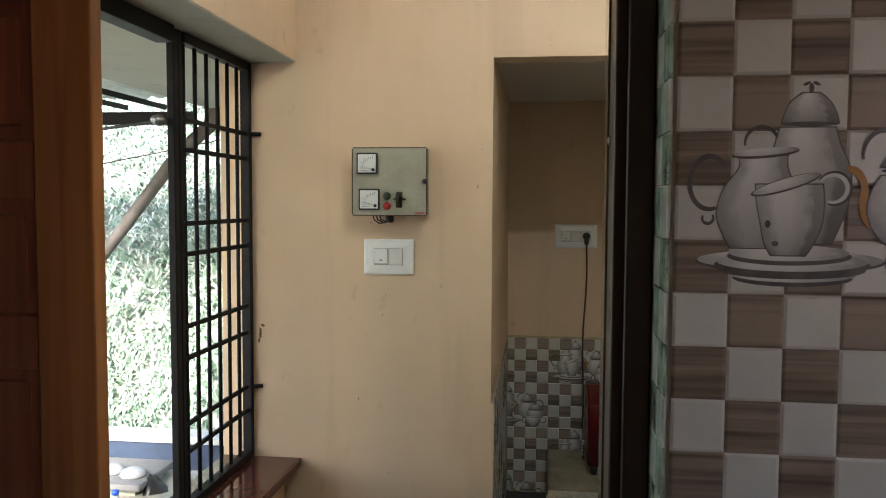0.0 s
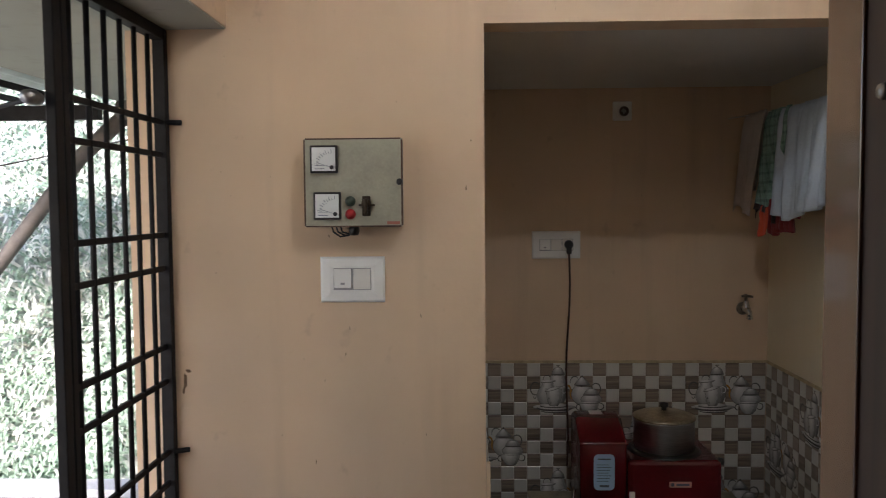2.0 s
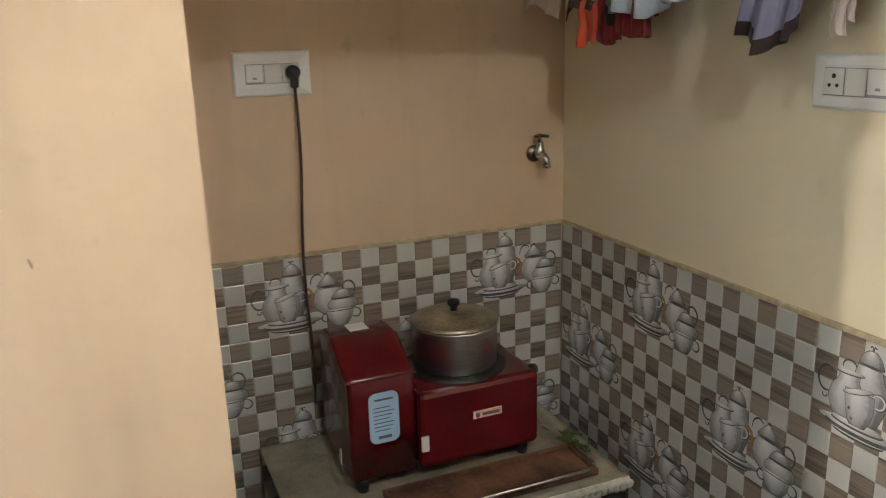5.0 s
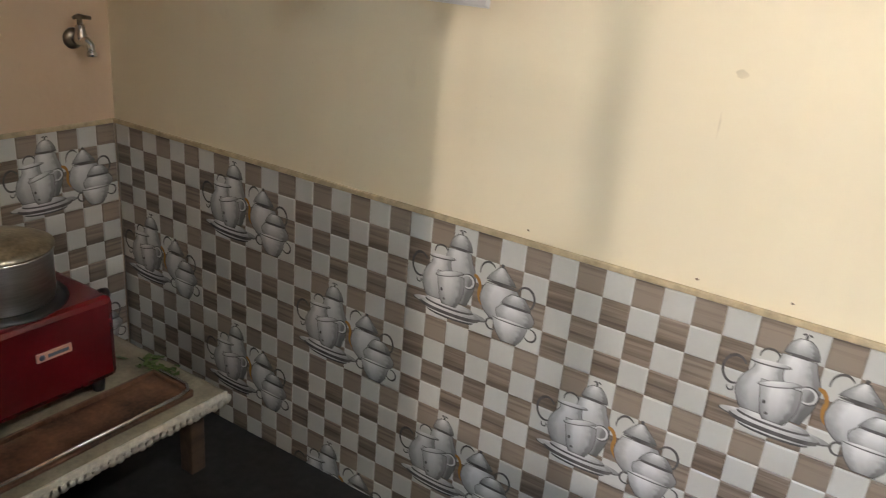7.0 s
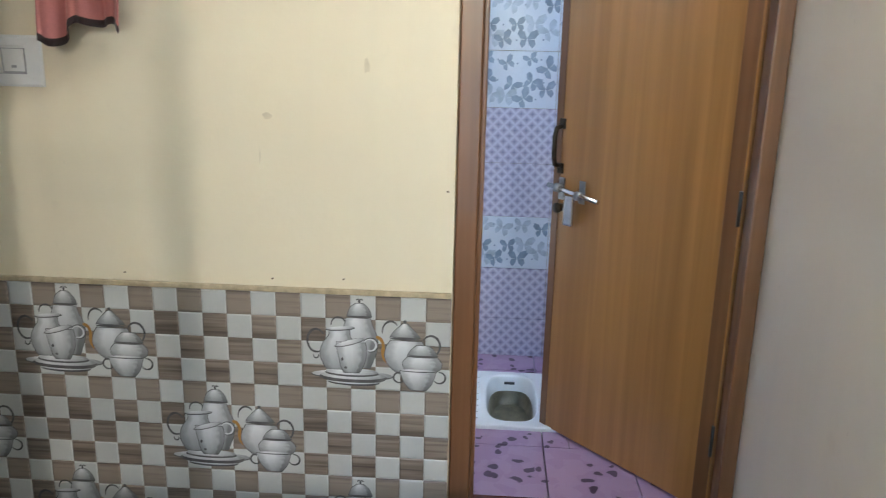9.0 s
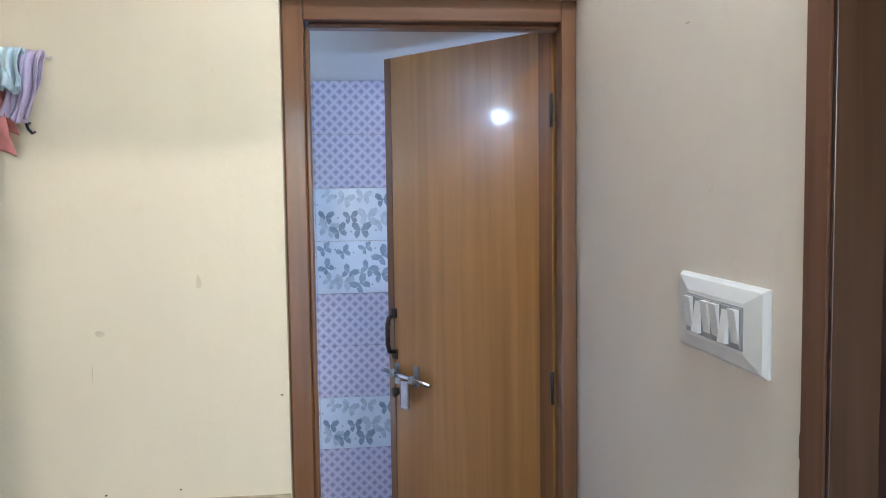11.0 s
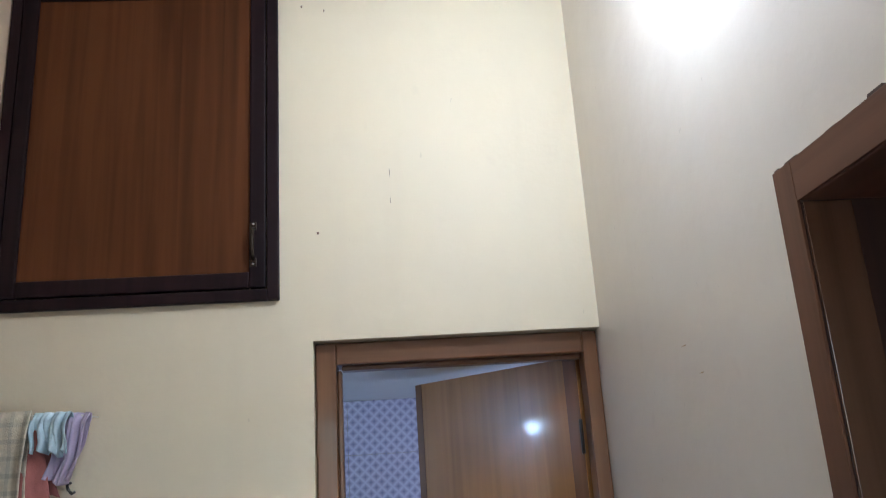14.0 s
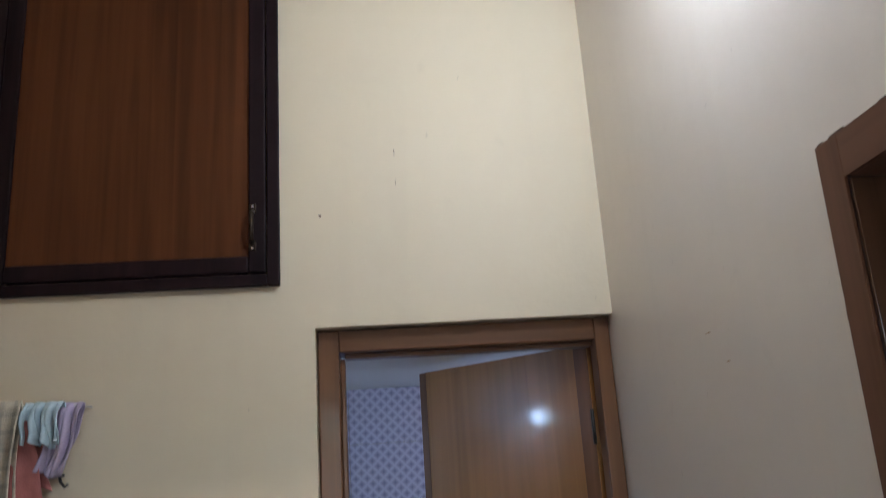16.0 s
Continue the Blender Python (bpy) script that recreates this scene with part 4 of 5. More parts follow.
def vessel(bm, uvl, rows, h, mi, grow=0.0, steps=7):
    """A printed vessel from a few (height, left edge, right edge) rows, rounded between them; UV runs across and up it."""
    def at(t):
        k = min(int(t), len(rows) - 2)
        f = t - k
        p = [rows[min(max(k + d, 0), len(rows) - 1)] for d in (-1, 0, 1, 2)]
        return [0.5 * (2 * b + (c - a) * f + (2 * a - 5 * b + 4 * c - d) * f * f + (3 * b - a - 3 * c + d) * f ** 3) for a, b, c, d in zip(*p)]

    n = steps * (len(rows) - 1)
    across = (0.0, 0.12, 0.3, 0.5, 0.7, 0.88, 1.0)
    prev = None
    for i in range(n + 1):
        y, xl, xr = at(i * (len(rows) - 1) / n)
        y += grow * (2 * i / n - 1)
        xl, xr = xl - grow, xr + grow
        line = [(bm.verts.new(((xl + (xr - xl) * u) * CELL, -y * CELL, h)), (u, 1 - i / n)) for u in across]
        if prev:
            for a, b, c, d in zip(prev, prev[1:], line[1:], line):
                f = bm.faces.new((d[0], c[0], b[0], a[0]))
                f.material_index = mi
                for lp, q in zip(f.loops, (d, c, b, a)):
                    lp[uvl].uv = q[1]
        prev = line


def tile_mesh(name):
    """One wall tile: 6 by 4 pillowed cells in a checker, in one glazed piece."""
    bm = bmesh.new()
    low = {}

    def at(i, j):
        if (i, j) not in low:
            low[i, j] = bm.verts.new((min(max(i * CELL, 0.0007), TW - 0.0007), -min(max(j * CELL, 0.0007), TH - 0.0007), 0.0026))
        return low[i, j]

    for i in range(6):
        for j in range(4):
            mi, b = (i + j) % 2, 0.0036
            lo = [at(i, j + 1), at(i + 1, j + 1), at(i + 1, j), at(i, j)]
            hi = [bm.verts.new((v.co.x + sx * b, v.co.y + sy * b, 0.0045)) for v, (sx, sy) in zip(lo, ((1, 1), (-1, 1), (-1, -1), (1, -1)))]
            bm.faces.new(hi).material_index = mi
            for k in range(4):
                bm.faces.new((lo[k], lo[(k + 1) % 4], hi[(k + 1) % 4], hi[k])).material_index = mi
    rim = [(i, 4) for i in range(6)] + [(6, j) for j in range(4, 0, -1)] + [(i, 0) for i in range(6, 0, -1)] + [(0, j) for j in range(4)]
    base = [bm.verts.new((at(*p).co.x, at(*p).co.y, -0.003)) for p in rim]
    for k in range(len(rim)):
        bm.faces.new((at(*rim[k]), base[k], base[(k + 1) % len(rim)], at(*rim[(k + 1) % len(rim)]))).material_index = 2
    me = bpy.data.meshes.new(name)
    bm.normal_update()
    bm.to_mesh(me)
    bm.free()
    for m in (M_TILEWHITE, M_TILEWOOD, M_GROUT):
        me.materials.append(m)
    return me


def tea_set_mesh(name):
    """The tea set printed on a tile: two pots, jug, cup on plates and a covered bowl, laid flat over one another."""
    bm = bmesh.new()
    uvl = bm.loops.layers.uv.new("UVMap")
    P, D, G = 0, 1, 2
    seq = [0]

    def up():
        seq[0] += 1
        return 0.0046 + seq[0] * 0.00005

    def ves(rows, grow=0.022):
        vessel(bm, uvl, rows, up(), D, grow)
        vessel(bm, uvl, rows, up(), P)

    def plate_at(cx, cy, rx, ry):
        disc(bm, uvl, cx, cy + 0.03, rx + 0.03, ry + 0.03, up(), D)
        disc(bm, uvl, cx, cy, rx, ry, up(), P)

    # tall pot with its domed lid
    ring(bm, uvl, 1.52, 1.22, 0.29, 0.035, up(), D, -10, 190)
    ves([(0.95, 1.84, 2.80), (1.25, 1.76, 2.88), (1.75, 1.62, 3.08), (2.35, 1.62, 3.04), (3.05, 1.9, 2.78)])
    ves([(0.33, 2.22, 2.50), (0.48, 2.02, 2.68), (0.68, 1.92, 2.80), (0.86, 1.86, 2.85)])
    disc(bm, uvl, 2.355, 0.885, 0.50, 0.045, up(), D)
    disc(bm, uvl, 2.36, 0.24, 0.045, 0.09, up(), D)
    disc(bm, uvl, 2.28, 0.16, 0.07, 0.03, up(), D, 25)
    disc(bm, uvl, 2.45, 0.16, 0.07, 0.03, up(), D, -25)
    # stacked plates
    disc(bm, uvl, 2.12, 3.69, 1.06, 0.16, up(), D)
    disc(bm, uvl, 2.12, 3.62, 1.12, 0.15, up(), P)
    disc(bm, uvl, 2.10, 3.54, 1.30, 0.17, up(), D)
    plate_at(2.06, 3.36, 1.64, 0.19)
    disc(bm, uvl, 2.10, 3.45, 1.38, 0.19, up(), D)
    disc(bm, uvl, 2.10, 3.39, 1.33, 0.18, up(), P)
    disc(bm, uvl, 2.05, 3.29, 1.10, 0.17, up(), D)
    disc(bm, uvl, 2.05, 3.23, 1.06, 0.15, up(), P)
    # jug
    ring(bm, uvl, 0.62, 1.95, 0.36, 0.045, up(), D, 35, 290, 22, 1.35)
    ring(bm, uvl, 0.60, 2.60, 0.10, 0.03, up(), D, 150, 400)
    ves([(1.46, 1.12, 1.98), (1.68, 1.14, 1.98), (2.05, 0.88, 2.12), (2.50, 0.76, 2.16), (2.90, 0.88, 2.08), (3.14, 1.02, 1.96)])
    disc(bm, uvl, 1.59, 1.41, 0.60, 0.09, up(), D, 5)
    disc(bm, uvl, 1.60, 1.38, 0.58, 0.07, up(), P, 5)
    # cup
    ring(bm, uvl, 2.78, 2.05, 0.25, 0.04, up(), P, -110, 150)
    ring(bm, uvl, 2.80, 2.05, 0.30, 0.025, up(), D, -110, 150)
    ves([(1.98, 1.44, 2.60), (2.28, 1.46, 2.63), (2.70, 1.54, 2.60), (3.06, 1.62, 2.46), (3.27, 1.74, 2.32)])
    disc(bm, uvl, 1.96, 1.98, 0.64, 0.12, up(), D, 17)
    disc(bm, uvl, 1.97, 1.965, 0.61, 0.095, up(), P, 17)
    disc(bm, uvl, 1.66, 2.70, 0.05, 0.07, up(), D)
    disc(bm, uvl, 1.80, 3.06, 0.06, 0.05, up(), D)
    # gilded spout of the second pot
    ring(bm, uvl, 3.05, 2.15, 0.28, 0.06, up(), G, -40, 95, 14, 1.6)
    ring(bm, uvl, 3.62, 2.25, 0.34, 0.06, up(), G, 165, 245, 12, 1.6)
    # second pot
    ring(bm, uvl, 3.62, 1.45, 0.34, 0.035, up(), D, 40, 190, 16, 1.3)
    ring(bm, uvl, 5.22, 1.98, 0.36, 0.045, up(), D, -80, 150, 18, 1.2)
    ves([(1.82, 3.60, 4.86), (2.10, 3.44, 5.00), (2.50, 3.38, 5.06), (2.90, 3.56, 4.90), (3.20, 3.92, 4.60)])
    ves([(1.08, 4.10, 4.26), (1.28, 3.88, 4.46), (1.50, 3.68, 4.68), (1.66, 3.58, 4.79)])
    disc(bm, uvl, 4.185, 1.73, 0.60, 0.055, up(), D)
    disc(bm, uvl, 4.18, 1.00, 0.07, 0.07, up(), D)
    # covered bowl on a two-handled cup
    ves([(2.48, 4.30, 5.48), (2.72, 4.10, 5.66), (2.96, 4.16, 5.60), (3.10, 4.30, 5.40)])
    ves([(1.98, 4.66, 5.14), (2.16, 4.44, 5.34), (2.40, 4.28, 5.50)])
    disc(bm, uvl, 4.89, 2.45, 0.62, 0.05, up(), D)
    ring(bm, uvl, 3.96, 3.38, 0.22, 0.04, up(), D, 60, 320)
    ring(bm, uvl, 5.58, 3.32, 0.24, 0.04, up(), D, -150, 100)
    ves([(3.08, 4.00, 5.44), (3.32, 4.06, 5.38), (3.62, 4.20, 5.26), (3.90, 4.44, 5.04)])
    disc(bm, uvl, 4.72, 3.07, 0.72, 0.06, up(), D)
    disc(bm, uvl, 4.72, 3.045, 0.70, 0.045, up(), P)
    me = bpy.data.meshes.new(name)
    bm.normal_update()
    for f in bm.faces:
        if f.normal.z < 0:
            f.normal_flip()
    bm.to_mesh(me)
    bm.free()
    for m in (M_PRINT, M_PRINTDARK, M_GOLD):
        me.materials.append(m)
    return me


TILE, TEA_SET = tile_mesh("tile"), tea_set_mesh("tea_set_print")


def put_tile(parent, m, decor):
    ob = new("tile", TILE)
    ob.parent = parent
    ob.matrix_basis = m
    if decor:
        p = new("tea_set_print", TEA_SET)
        p.parent = ob


def lay(parent, origin, right, rows, cols, parity):
    """Tiles on a wall from its top edge: origin is the top left corner of the first tile, right the way along the wall."""
    right = Vector(right)
    out = right.cross(Vector((0, 0, 1)))
    basis = Matrix((right, Vector((0, 0, 1)), out)).transposed().to_4x4()
    for j in range(rows):
        for i in range(cols):
            put_tile(parent, Matrix.Translation(Vector(origin) + right * (i * TW) + Vector((0, 0, -j * TH))) @ basis, (i + j) % 2 == parity)


# things of the recess and hall follow; wall tiles are laid at the end of the file


# ---- recess: low table, grinder, clothes ----
TZ = 0.115


def low_table():
    t = thing("low_table", (0.55, 4.1, FL), "low old wooden table under a soiled cloth with lace edging", "table")
    for x in (0.12, 0.96):
        for y in (3.84, 4.38):
            part("leg", box(x - 0.025, x + 0.025, y - 0.025, y + 0.025, FL, TZ - 0.03, 0.004), M_STOOL, t)
    part("tabletop", box(0.06, 1.01, 3.79, 4.43, TZ - 0.03, TZ - 0.004, 0.004), M_STOOL, t)


low_table()


def table_cloth():
    t = thing("table_cloth", (0.55, 4.1, TZ), "dirty patterned table cloth with a scalloped lace hem", "table cloth")
    bm = bmesh.new()
    nx, ny = 40, 26
    grid = [[bm.verts.new((0.045 + 0.985 * i / nx, 3.775 + 0.66 * j / ny, TZ + 0.0015 * noise.noise((i * 0.4, j * 0.4, 0)))) for j in range(ny + 1)] for i in range(nx + 1)]
    for i in range(nx):
        for j in range(ny):
            bm.faces.new((grid[i][j], grid[i + 1][j], grid[i + 1][j + 1], grid[i][j + 1])).smooth = True
    r = bmesh.ops.extrude_face_region(bm, geom=list(bm.faces))
    for v in r["geom"]:
        if isinstance(v, bmesh.types.BMVert):
            v.co.z -= 0.003
    part("cloth", bm, M_CLOTHTABLE, t)
    bm = bmesh.new()
    for i in range(46):
        x = 0.05 + 0.98 * i / 45
        add_lathe(bm, [(0.005, 0), (0.016, 0), (0.0155, 0.003), (0.005, 0.003)], (x, 3.769, TZ - 0.026 + 0.003 * math.sin(i * 1.7)), "y", 10)
    add_box(bm, 0.045, 1.03, 3.7685, 3.7735, TZ - 0.016, TZ + 0.003)
    part("lace", bm, M_LACE, t, "off-white scalloped lace edge")
    bm = bmesh.new()
    for i in range(28):
        y = 3.80 + 0.62 * i / 27
        add_lathe(bm, [(0.004, 0), (0.015, 0), (0.0145, 0.003), (0.004, 0.003)], (1.031, y, TZ - 0.022), "x", 10)
    part("lace", bm, M_LACE, t)


table_cloth()


def grinder():
    """Table-top wet grinder: a rounded motor tower, a lower base carrying the drum, feed tray in front."""
    t = thing("wet_grinder", (0.53, 4.15, TZ), "maroon enamelled table-top wet grinder with a steel drum", "wet grinder")
    z0 = TZ + 0.046
    bm = bmesh.new()
    side = [(4.34, z0), (4.02, z0), (4.02, 0.470)]
    side += [(4.028, 0.482), (4.175, 0.545), (4.20, 0.552), (4.28, 0.552), (4.325, 0.535), (4.34, 0.50)]
    la = [bm.verts.new((0.244, y, z)) for y, z in side]
    lb = [bm.verts.new((0.449, y, z)) for y, z in side]
    bm.faces.new(la), bm.faces.new(lb[::-1])
    for k in range(len(side)):
        bm.faces.new((la[k], la[(k + 1) % len(side)], lb[(k + 1) % len(side)], lb[k]))
    bmesh.ops.bevel(bm, geom=[e for e in bm.edges if abs(e.verts[0].co.x - e.verts[1].co.x) < 1e-6], offset=0.016, segments=3, affect="EDGES", profile=0.5)
    for f in bm.faces:
        f.smooth = True
    part("motor_tower", bm, M_GRINDER, t, "tall rounded maroon housing")
    part("sticker", box(0.315, 0.375, 4.215, 4.275, 0.5515, 0.5545, 0.001), M_WHITEPL, t, "small white sticker on top")
    part("tower_band", box(0.2425, 0.4505, 4.018, 4.12, 0.470, 0.474, 0.001), M_GRINDER, t)
    bm = box(0.450, 0.850, 4.00, 4.34, z0, 0.405, 0.018)
    part("base_housing", bm, M_GRINDER, t)
    for x in (0.28, 0.81):
        for y in (4.04, 4.30):
            part("foot", lathe([(0, 0), (0.016, 0), (0.020, 0.050), (0, 0.050)], (x, y, TZ + 0.002), "z", 14), M_BLACKPL, t)
    d = part("drum", lathe([(0, 0), (0.127, 0.0), (0.132, 0.006), (0.134, 0.126), (0.137, 0.132), (0.137, 0.138), (0.122, 0.138), (0, 0.134)], (0.640, 4.17, 0.413), "z", 48), M_STEEL, t, "stainless steel drum")
    part("drum_seat", lathe([(0, 0), (0.160, 0), (0.162, 0.006), (0.140, 0.014), (0, 0.014)], (0.640, 4.17, 0.401), "z", 40), M_BLACKPL, t)
    l = part("lid", lathe([(0, 0), (0.138, 0.0), (0.140, 0.006), (0.118, 0.016), (0.070, 0.028), (0, 0.034)], (0.640, 4.17, 0.551), "z", 48), M_LID, t, "dull aluminium lid")
    part("knob", lathe([(0, 0), (0.012, 0), (0.011, 0.012), (0.020, 0.020), (0.019, 0.034), (0, 0.038)], (0.640, 4.17, 0.583), "z", 20), M_BLACKPL, l, "black plastic knob")
    bm = bmesh.new()
    rim = []
    for cx, cz, a0 in ((0.372, 0.408, 0), (0.324, 0.408, 90), (0.324, 0.292, 180), (0.372, 0.292, 270)):
        rim += [(cx + 0.021 * math.cos(radians(a0 + k * 18)), cz + 0.021 * math.sin(radians(a0 + k * 18))) for k in range(6)]
    front, back = ([bm.verts.new((px, yy, pz)) for px, pz in rim] for yy in (4.0165, 4.021))
    bm.faces.new(front), bm.faces.new(back[::-1])
    for k in range(len(rim)):
        bm.faces.new((front[k], front[(k + 1) % len(rim)], back[(k + 1) % len(rim)], back[k]))
    lb = part("label", bm, M_LABEL, t, "pale blue information label")
    bm = bmesh.new()
    add_box(bm, 0.320, 0.376, 4.0155, 4.017, 0.405, 0.411)
    for k in range(7):
        add_box(bm, 0.316, 0.316 + 0.05 + 0.012 * ((k * 7) % 3) / 2, 4.0158, 4.017, 0.310 + 0.012 * k, 0.3125 + 0.012 * k)
    add_box(bm, 0.328, 0.368, 4.0155, 4.017, 0.285, 0.294)
    part("print", bm, M_INK, lb)
    bd = part("badge", box(0.622, 0.718, 3.996, 4.001, 0.291, 0.316, 0.002), M_PINKTAG, t, "salmon maker's plate")
    bm = bmesh.new()
    add_lathe(bm, [(0, 0), (0.008, 0), (0.008, -0.001), (0, -0.001)], (0.636, 3.9955, 0.3035), "y", 14)
    add_box(bm, 0.652, 0.708, 3.9945, 3.996, 0.299, 0.308)
    part("print", bm, M_INK, bd)
    part("switch_tag", box(0.452, 0.476, 3.992, 4.001, 0.222, 0.272, 0.003), M_WHITEPL, t, "small white switch")
    part("latch", tube([(0.225, 4.06, 0.26), (0.219, 4.05, 0.22), (0.224, 4.04, 0.19)], 0.006, 8), M_CHROME, t)
    part("lock_knob", lathe([(0, 0), (0.018, 0), (0.016, 0.02), (0, 0.022)], (0.850, 4.06, 0.385), "x", 16), M_BLACKPL, t)


grinder()


M_TRAY = mat("worn_red_brown_tray", (0.13, 0.062, 0.034), 0.5, var=0.9, scale=8)


def tray():
    t = thing("serving_tray", (0.55, 3.9, TZ), "worn reddish tray with a bright metal rail", "tray")
    bm = box(0.32, 0.95, 3.815, 3.985, TZ + 0.003, TZ + 0.012, 0.003)
    for a in ((0.32, 0.95, 3.815, 3.825), (0.32, 0.95, 3.975, 3.985), (0.32, 0.33, 3.825, 3.975), (0.94, 0.95, 3.825, 3.975)):
        part("rim", box(*a, TZ + 0.012, TZ + 0.026, 0.002), M_TRAY, t)
    part("body", bm, M_TRAY, t)
    part("rail", tube([(0.32, 3.812, TZ + 0.030), (0.90, 3.812, TZ + 0.030), (0.935, 3.820, TZ + 0.030), (0.951, 3.845, TZ + 0.030), (0.953, 3.96, TZ + 0.030)], 0.005, 10), M_CHROME, t, "bright metal rail")


tray()

t = thing("coriander_bunch", (0.93, 4.08, TZ), "few limp green herb leaves on the cloth", "herbs")
bm = bmesh.new()
for i in range(26):
    x, y, a = 0.975 + random.gauss(0, 0.020), 4.02 + random.gauss(0, 0.050), random.uniform(0, 6.28)
    r = random.uniform(0.010, 0.022)
    c = [bm.verts.new((x + r * s * math.cos(a + k), y + r * s * math.sin(a + k), TZ + 0.004 + random.uniform(0, 0.012))) for k, s in ((0, 1), (1.2, 0.5), (2.0, 0.9), (3.1, 1), (4.2, 0.5), (5.2, 0.8))]
    bm.faces.new(c)
part("leaves", bm, mat("limp_green_leaf", (0.07, 0.12, 0.025), 0.6, var=0.3), t)
part("stalk", tube([(0.965, 3.93, TZ + 0.004), (0.975, 4.01, TZ + 0.008), (0.985, 4.10, TZ + 0.005)], 0.0025, 6), M_GREEN, t)


def garment(name, y0, y1, zt, zb, x, material, label, category="garment", folds=4, amp=0.012, seed=0, slope=0.0, hem=None, spread=1.0, back=0.75, lean=0.0):
    """Cloth hung over the line: a front and a shorter back fall, with folds that grow downwards."""
    t = thing(name, (x, (y0 + y1) / 2, zt), label, category, "washing on the line")
    rnd = random.Random(seed)
    ph = [rnd.uniform(0, 6.28) for _ in range(5)]
    ny, nz = 48, 30

    def fall(front):
        bm = bmesh.new()
        rows = []
        for j in range(nz + 1):
            v = j / nz
            row = []
            for i in range(ny + 1):
                u = i / ny
                w = 1 + (spread - 1) * v
                y = (y0 + y1) / 2 + (u - 0.5) * (y1 - y0) * w + lean * v
                y += 0.004 * math.sin(6 * v + ph[3])
                drop = (zt - zb) * (1.0 if front else back)
                drop *= 1 + 0.05 * math.sin(5.1 * u + ph[0]) + 0.02 * math.sin(13 * u + ph[1])
                z = zt - v * drop - slope * u - 0.012 * (1 - math.cos(2 * math.pi * folds * u + ph[2])) * v * 0.5
                f = amp * (0.35 + v) * (math.sin(2 * math.pi * folds * u + ph[2] + 0.8 * math.sin(2.5 * v + ph[4])) + 0.45 * math.sin(2 * math.pi * folds * 2.3 * u + ph[1] + v))
                f += 0.004 * noise.noise((u * 6, v * 5, seed))
                off = 0.012 * min(1.0, v * 9) ** 0.5
                xx = x - off - abs(amp) * 0.4 + f * (1 if front else 0.5) if front else x + off + f * 0.5
                row.append(bm.verts.new((xx, y, z + (0.006 if v == 0 else 0))))
            rows.append(row)
        for a, b in zip(rows, rows[1:]):
            for k in range(ny):
                fc = bm.faces.new((a[k], a[k + 1], b[k + 1], b[k]))
                fc.smooth = True
                if hem and rows.index(b) > nz * (1 - hem):
                    fc.material_index = 1
        return bm

    for front in (True, False):
        ob = part("front_fall" if front else "back_fall", fall(front), [material, C_HEM], t)
        s = ob.modifiers.new("thickness", "SOLIDIFY")
        s.thickness = 0.003
    return t


def line_x(y):
    return 1.0 + 0.15 * (4.45 - y) / 1.8


t = thing("washing_line", (1.05, 3.6, 1.9), "thin nylon line strung along the wall", "washing line")
part("line", tube([(line_x(y), y, 1.908 - 0.036 * (4.45 - y)) for y in (4.449, 4.0, 3.5, 3.0, 2.7)] + [(1.199, 2.68, 1.844)], 0.0025, 6), M_OFFPL, t)


def hang(name, y0, y1, zb, off, material, label, category, **more):
    y = (y0 + y1) / 2
    return garment(name, y0, y1, 1.908 - 0.036 * (4.45 - y), zb, line_x(y) + off, material, label, category, **more)


hang("folded_cloth", 4.03, 4.27, 1.48, 0.0, C_GREY, "greige cotton cloth folded over the line", "cloth", folds=2, amp=0.006, seed=3, lean=0.15)
hang("checked_lungi", 3.80, 4.03, 1.465, -0.005, C_GREEN, "dark green checked cotton cloth with a dark border", "cloth", folds=3, amp=0.010, seed=4, hem=0.06, lean=0.12, spread=1.2)
hang("shirt", 3.37, 3.86, 1.475, -0.03, C_BLUE, "pale blue-white cotton shirt hung in folds", "shirt", folds=4, amp=0.018, seed=5, lean=0.06, spread=0.85)
hang("trousers", 3.24, 3.38, 1.385, 0.0, C_PURPLE, "slate purple trousers with a bunched hem", "trousers", folds=2, amp=0.014, seed=6, hem=0.04, lean=0.09, spread=1.3)
hang("knit_top", 3.04, 3.37, 1.668, -0.045, C_CORAL, "coral red top with a dark brown hem", "top", folds=2, amp=0.016, seed=7, hem=0.14)
hang("knit_top", 2.95, 3.12, 1.60, -0.055, C_CORAL, "coral red top with a ruffled dark hem", "top", folds=2, amp=0.022, seed=8, hem=0.18)
garment("white_vest", 3.19, 3.32, 1.68, 1.475, 1.09, C_WHITE, "white cotton vest hanging low", "vest", 2, 0.008, 9)
garment("bag_strap", 3.21, 3.25, 1.50, 1.395, 1.10, C_GREY, "thin looped strap under the vest", "strap", 1, 0.004, 19)
garment("orange_towel", 3.98, 4.07, 1.50, 1.385, 1.035, C_ORANGE, "orange-red cloth end hanging below", "cloth", 1, 0.006, 10)
garment("fringed_shawl", 3.76, 3.98, 1.62, 1.395, 1.05, C_DKRED, "dark red fringed shawl end", "shawl", 7, 0.010, 11)
hang("coral_dress", 2.885, 3.08, 1.365, 0.0, C_CORAL, "coral red dress hanging long", "dress", folds=2, amp=0.014, seed=12, hem=0.02)
towel = hang("woven_towel", 2.80, 2.98, 1.485, -0.03, C_TOWEL, "beige woven towel with a fringed end", "towel", folds=2, amp=0.010, seed=13)
for k in range(22):
    fy = 2.806 + 0.0082 * k
    part("fringe", tube([(1.072, fy, 1.492), (1.070, fy + 0.002, 1.470), (1.071, fy + random.uniform(-0.004, 0.004), 1.452 + random.uniform(-0.008, 0.006))], 0.0018, 5), C_TOWEL, towel)
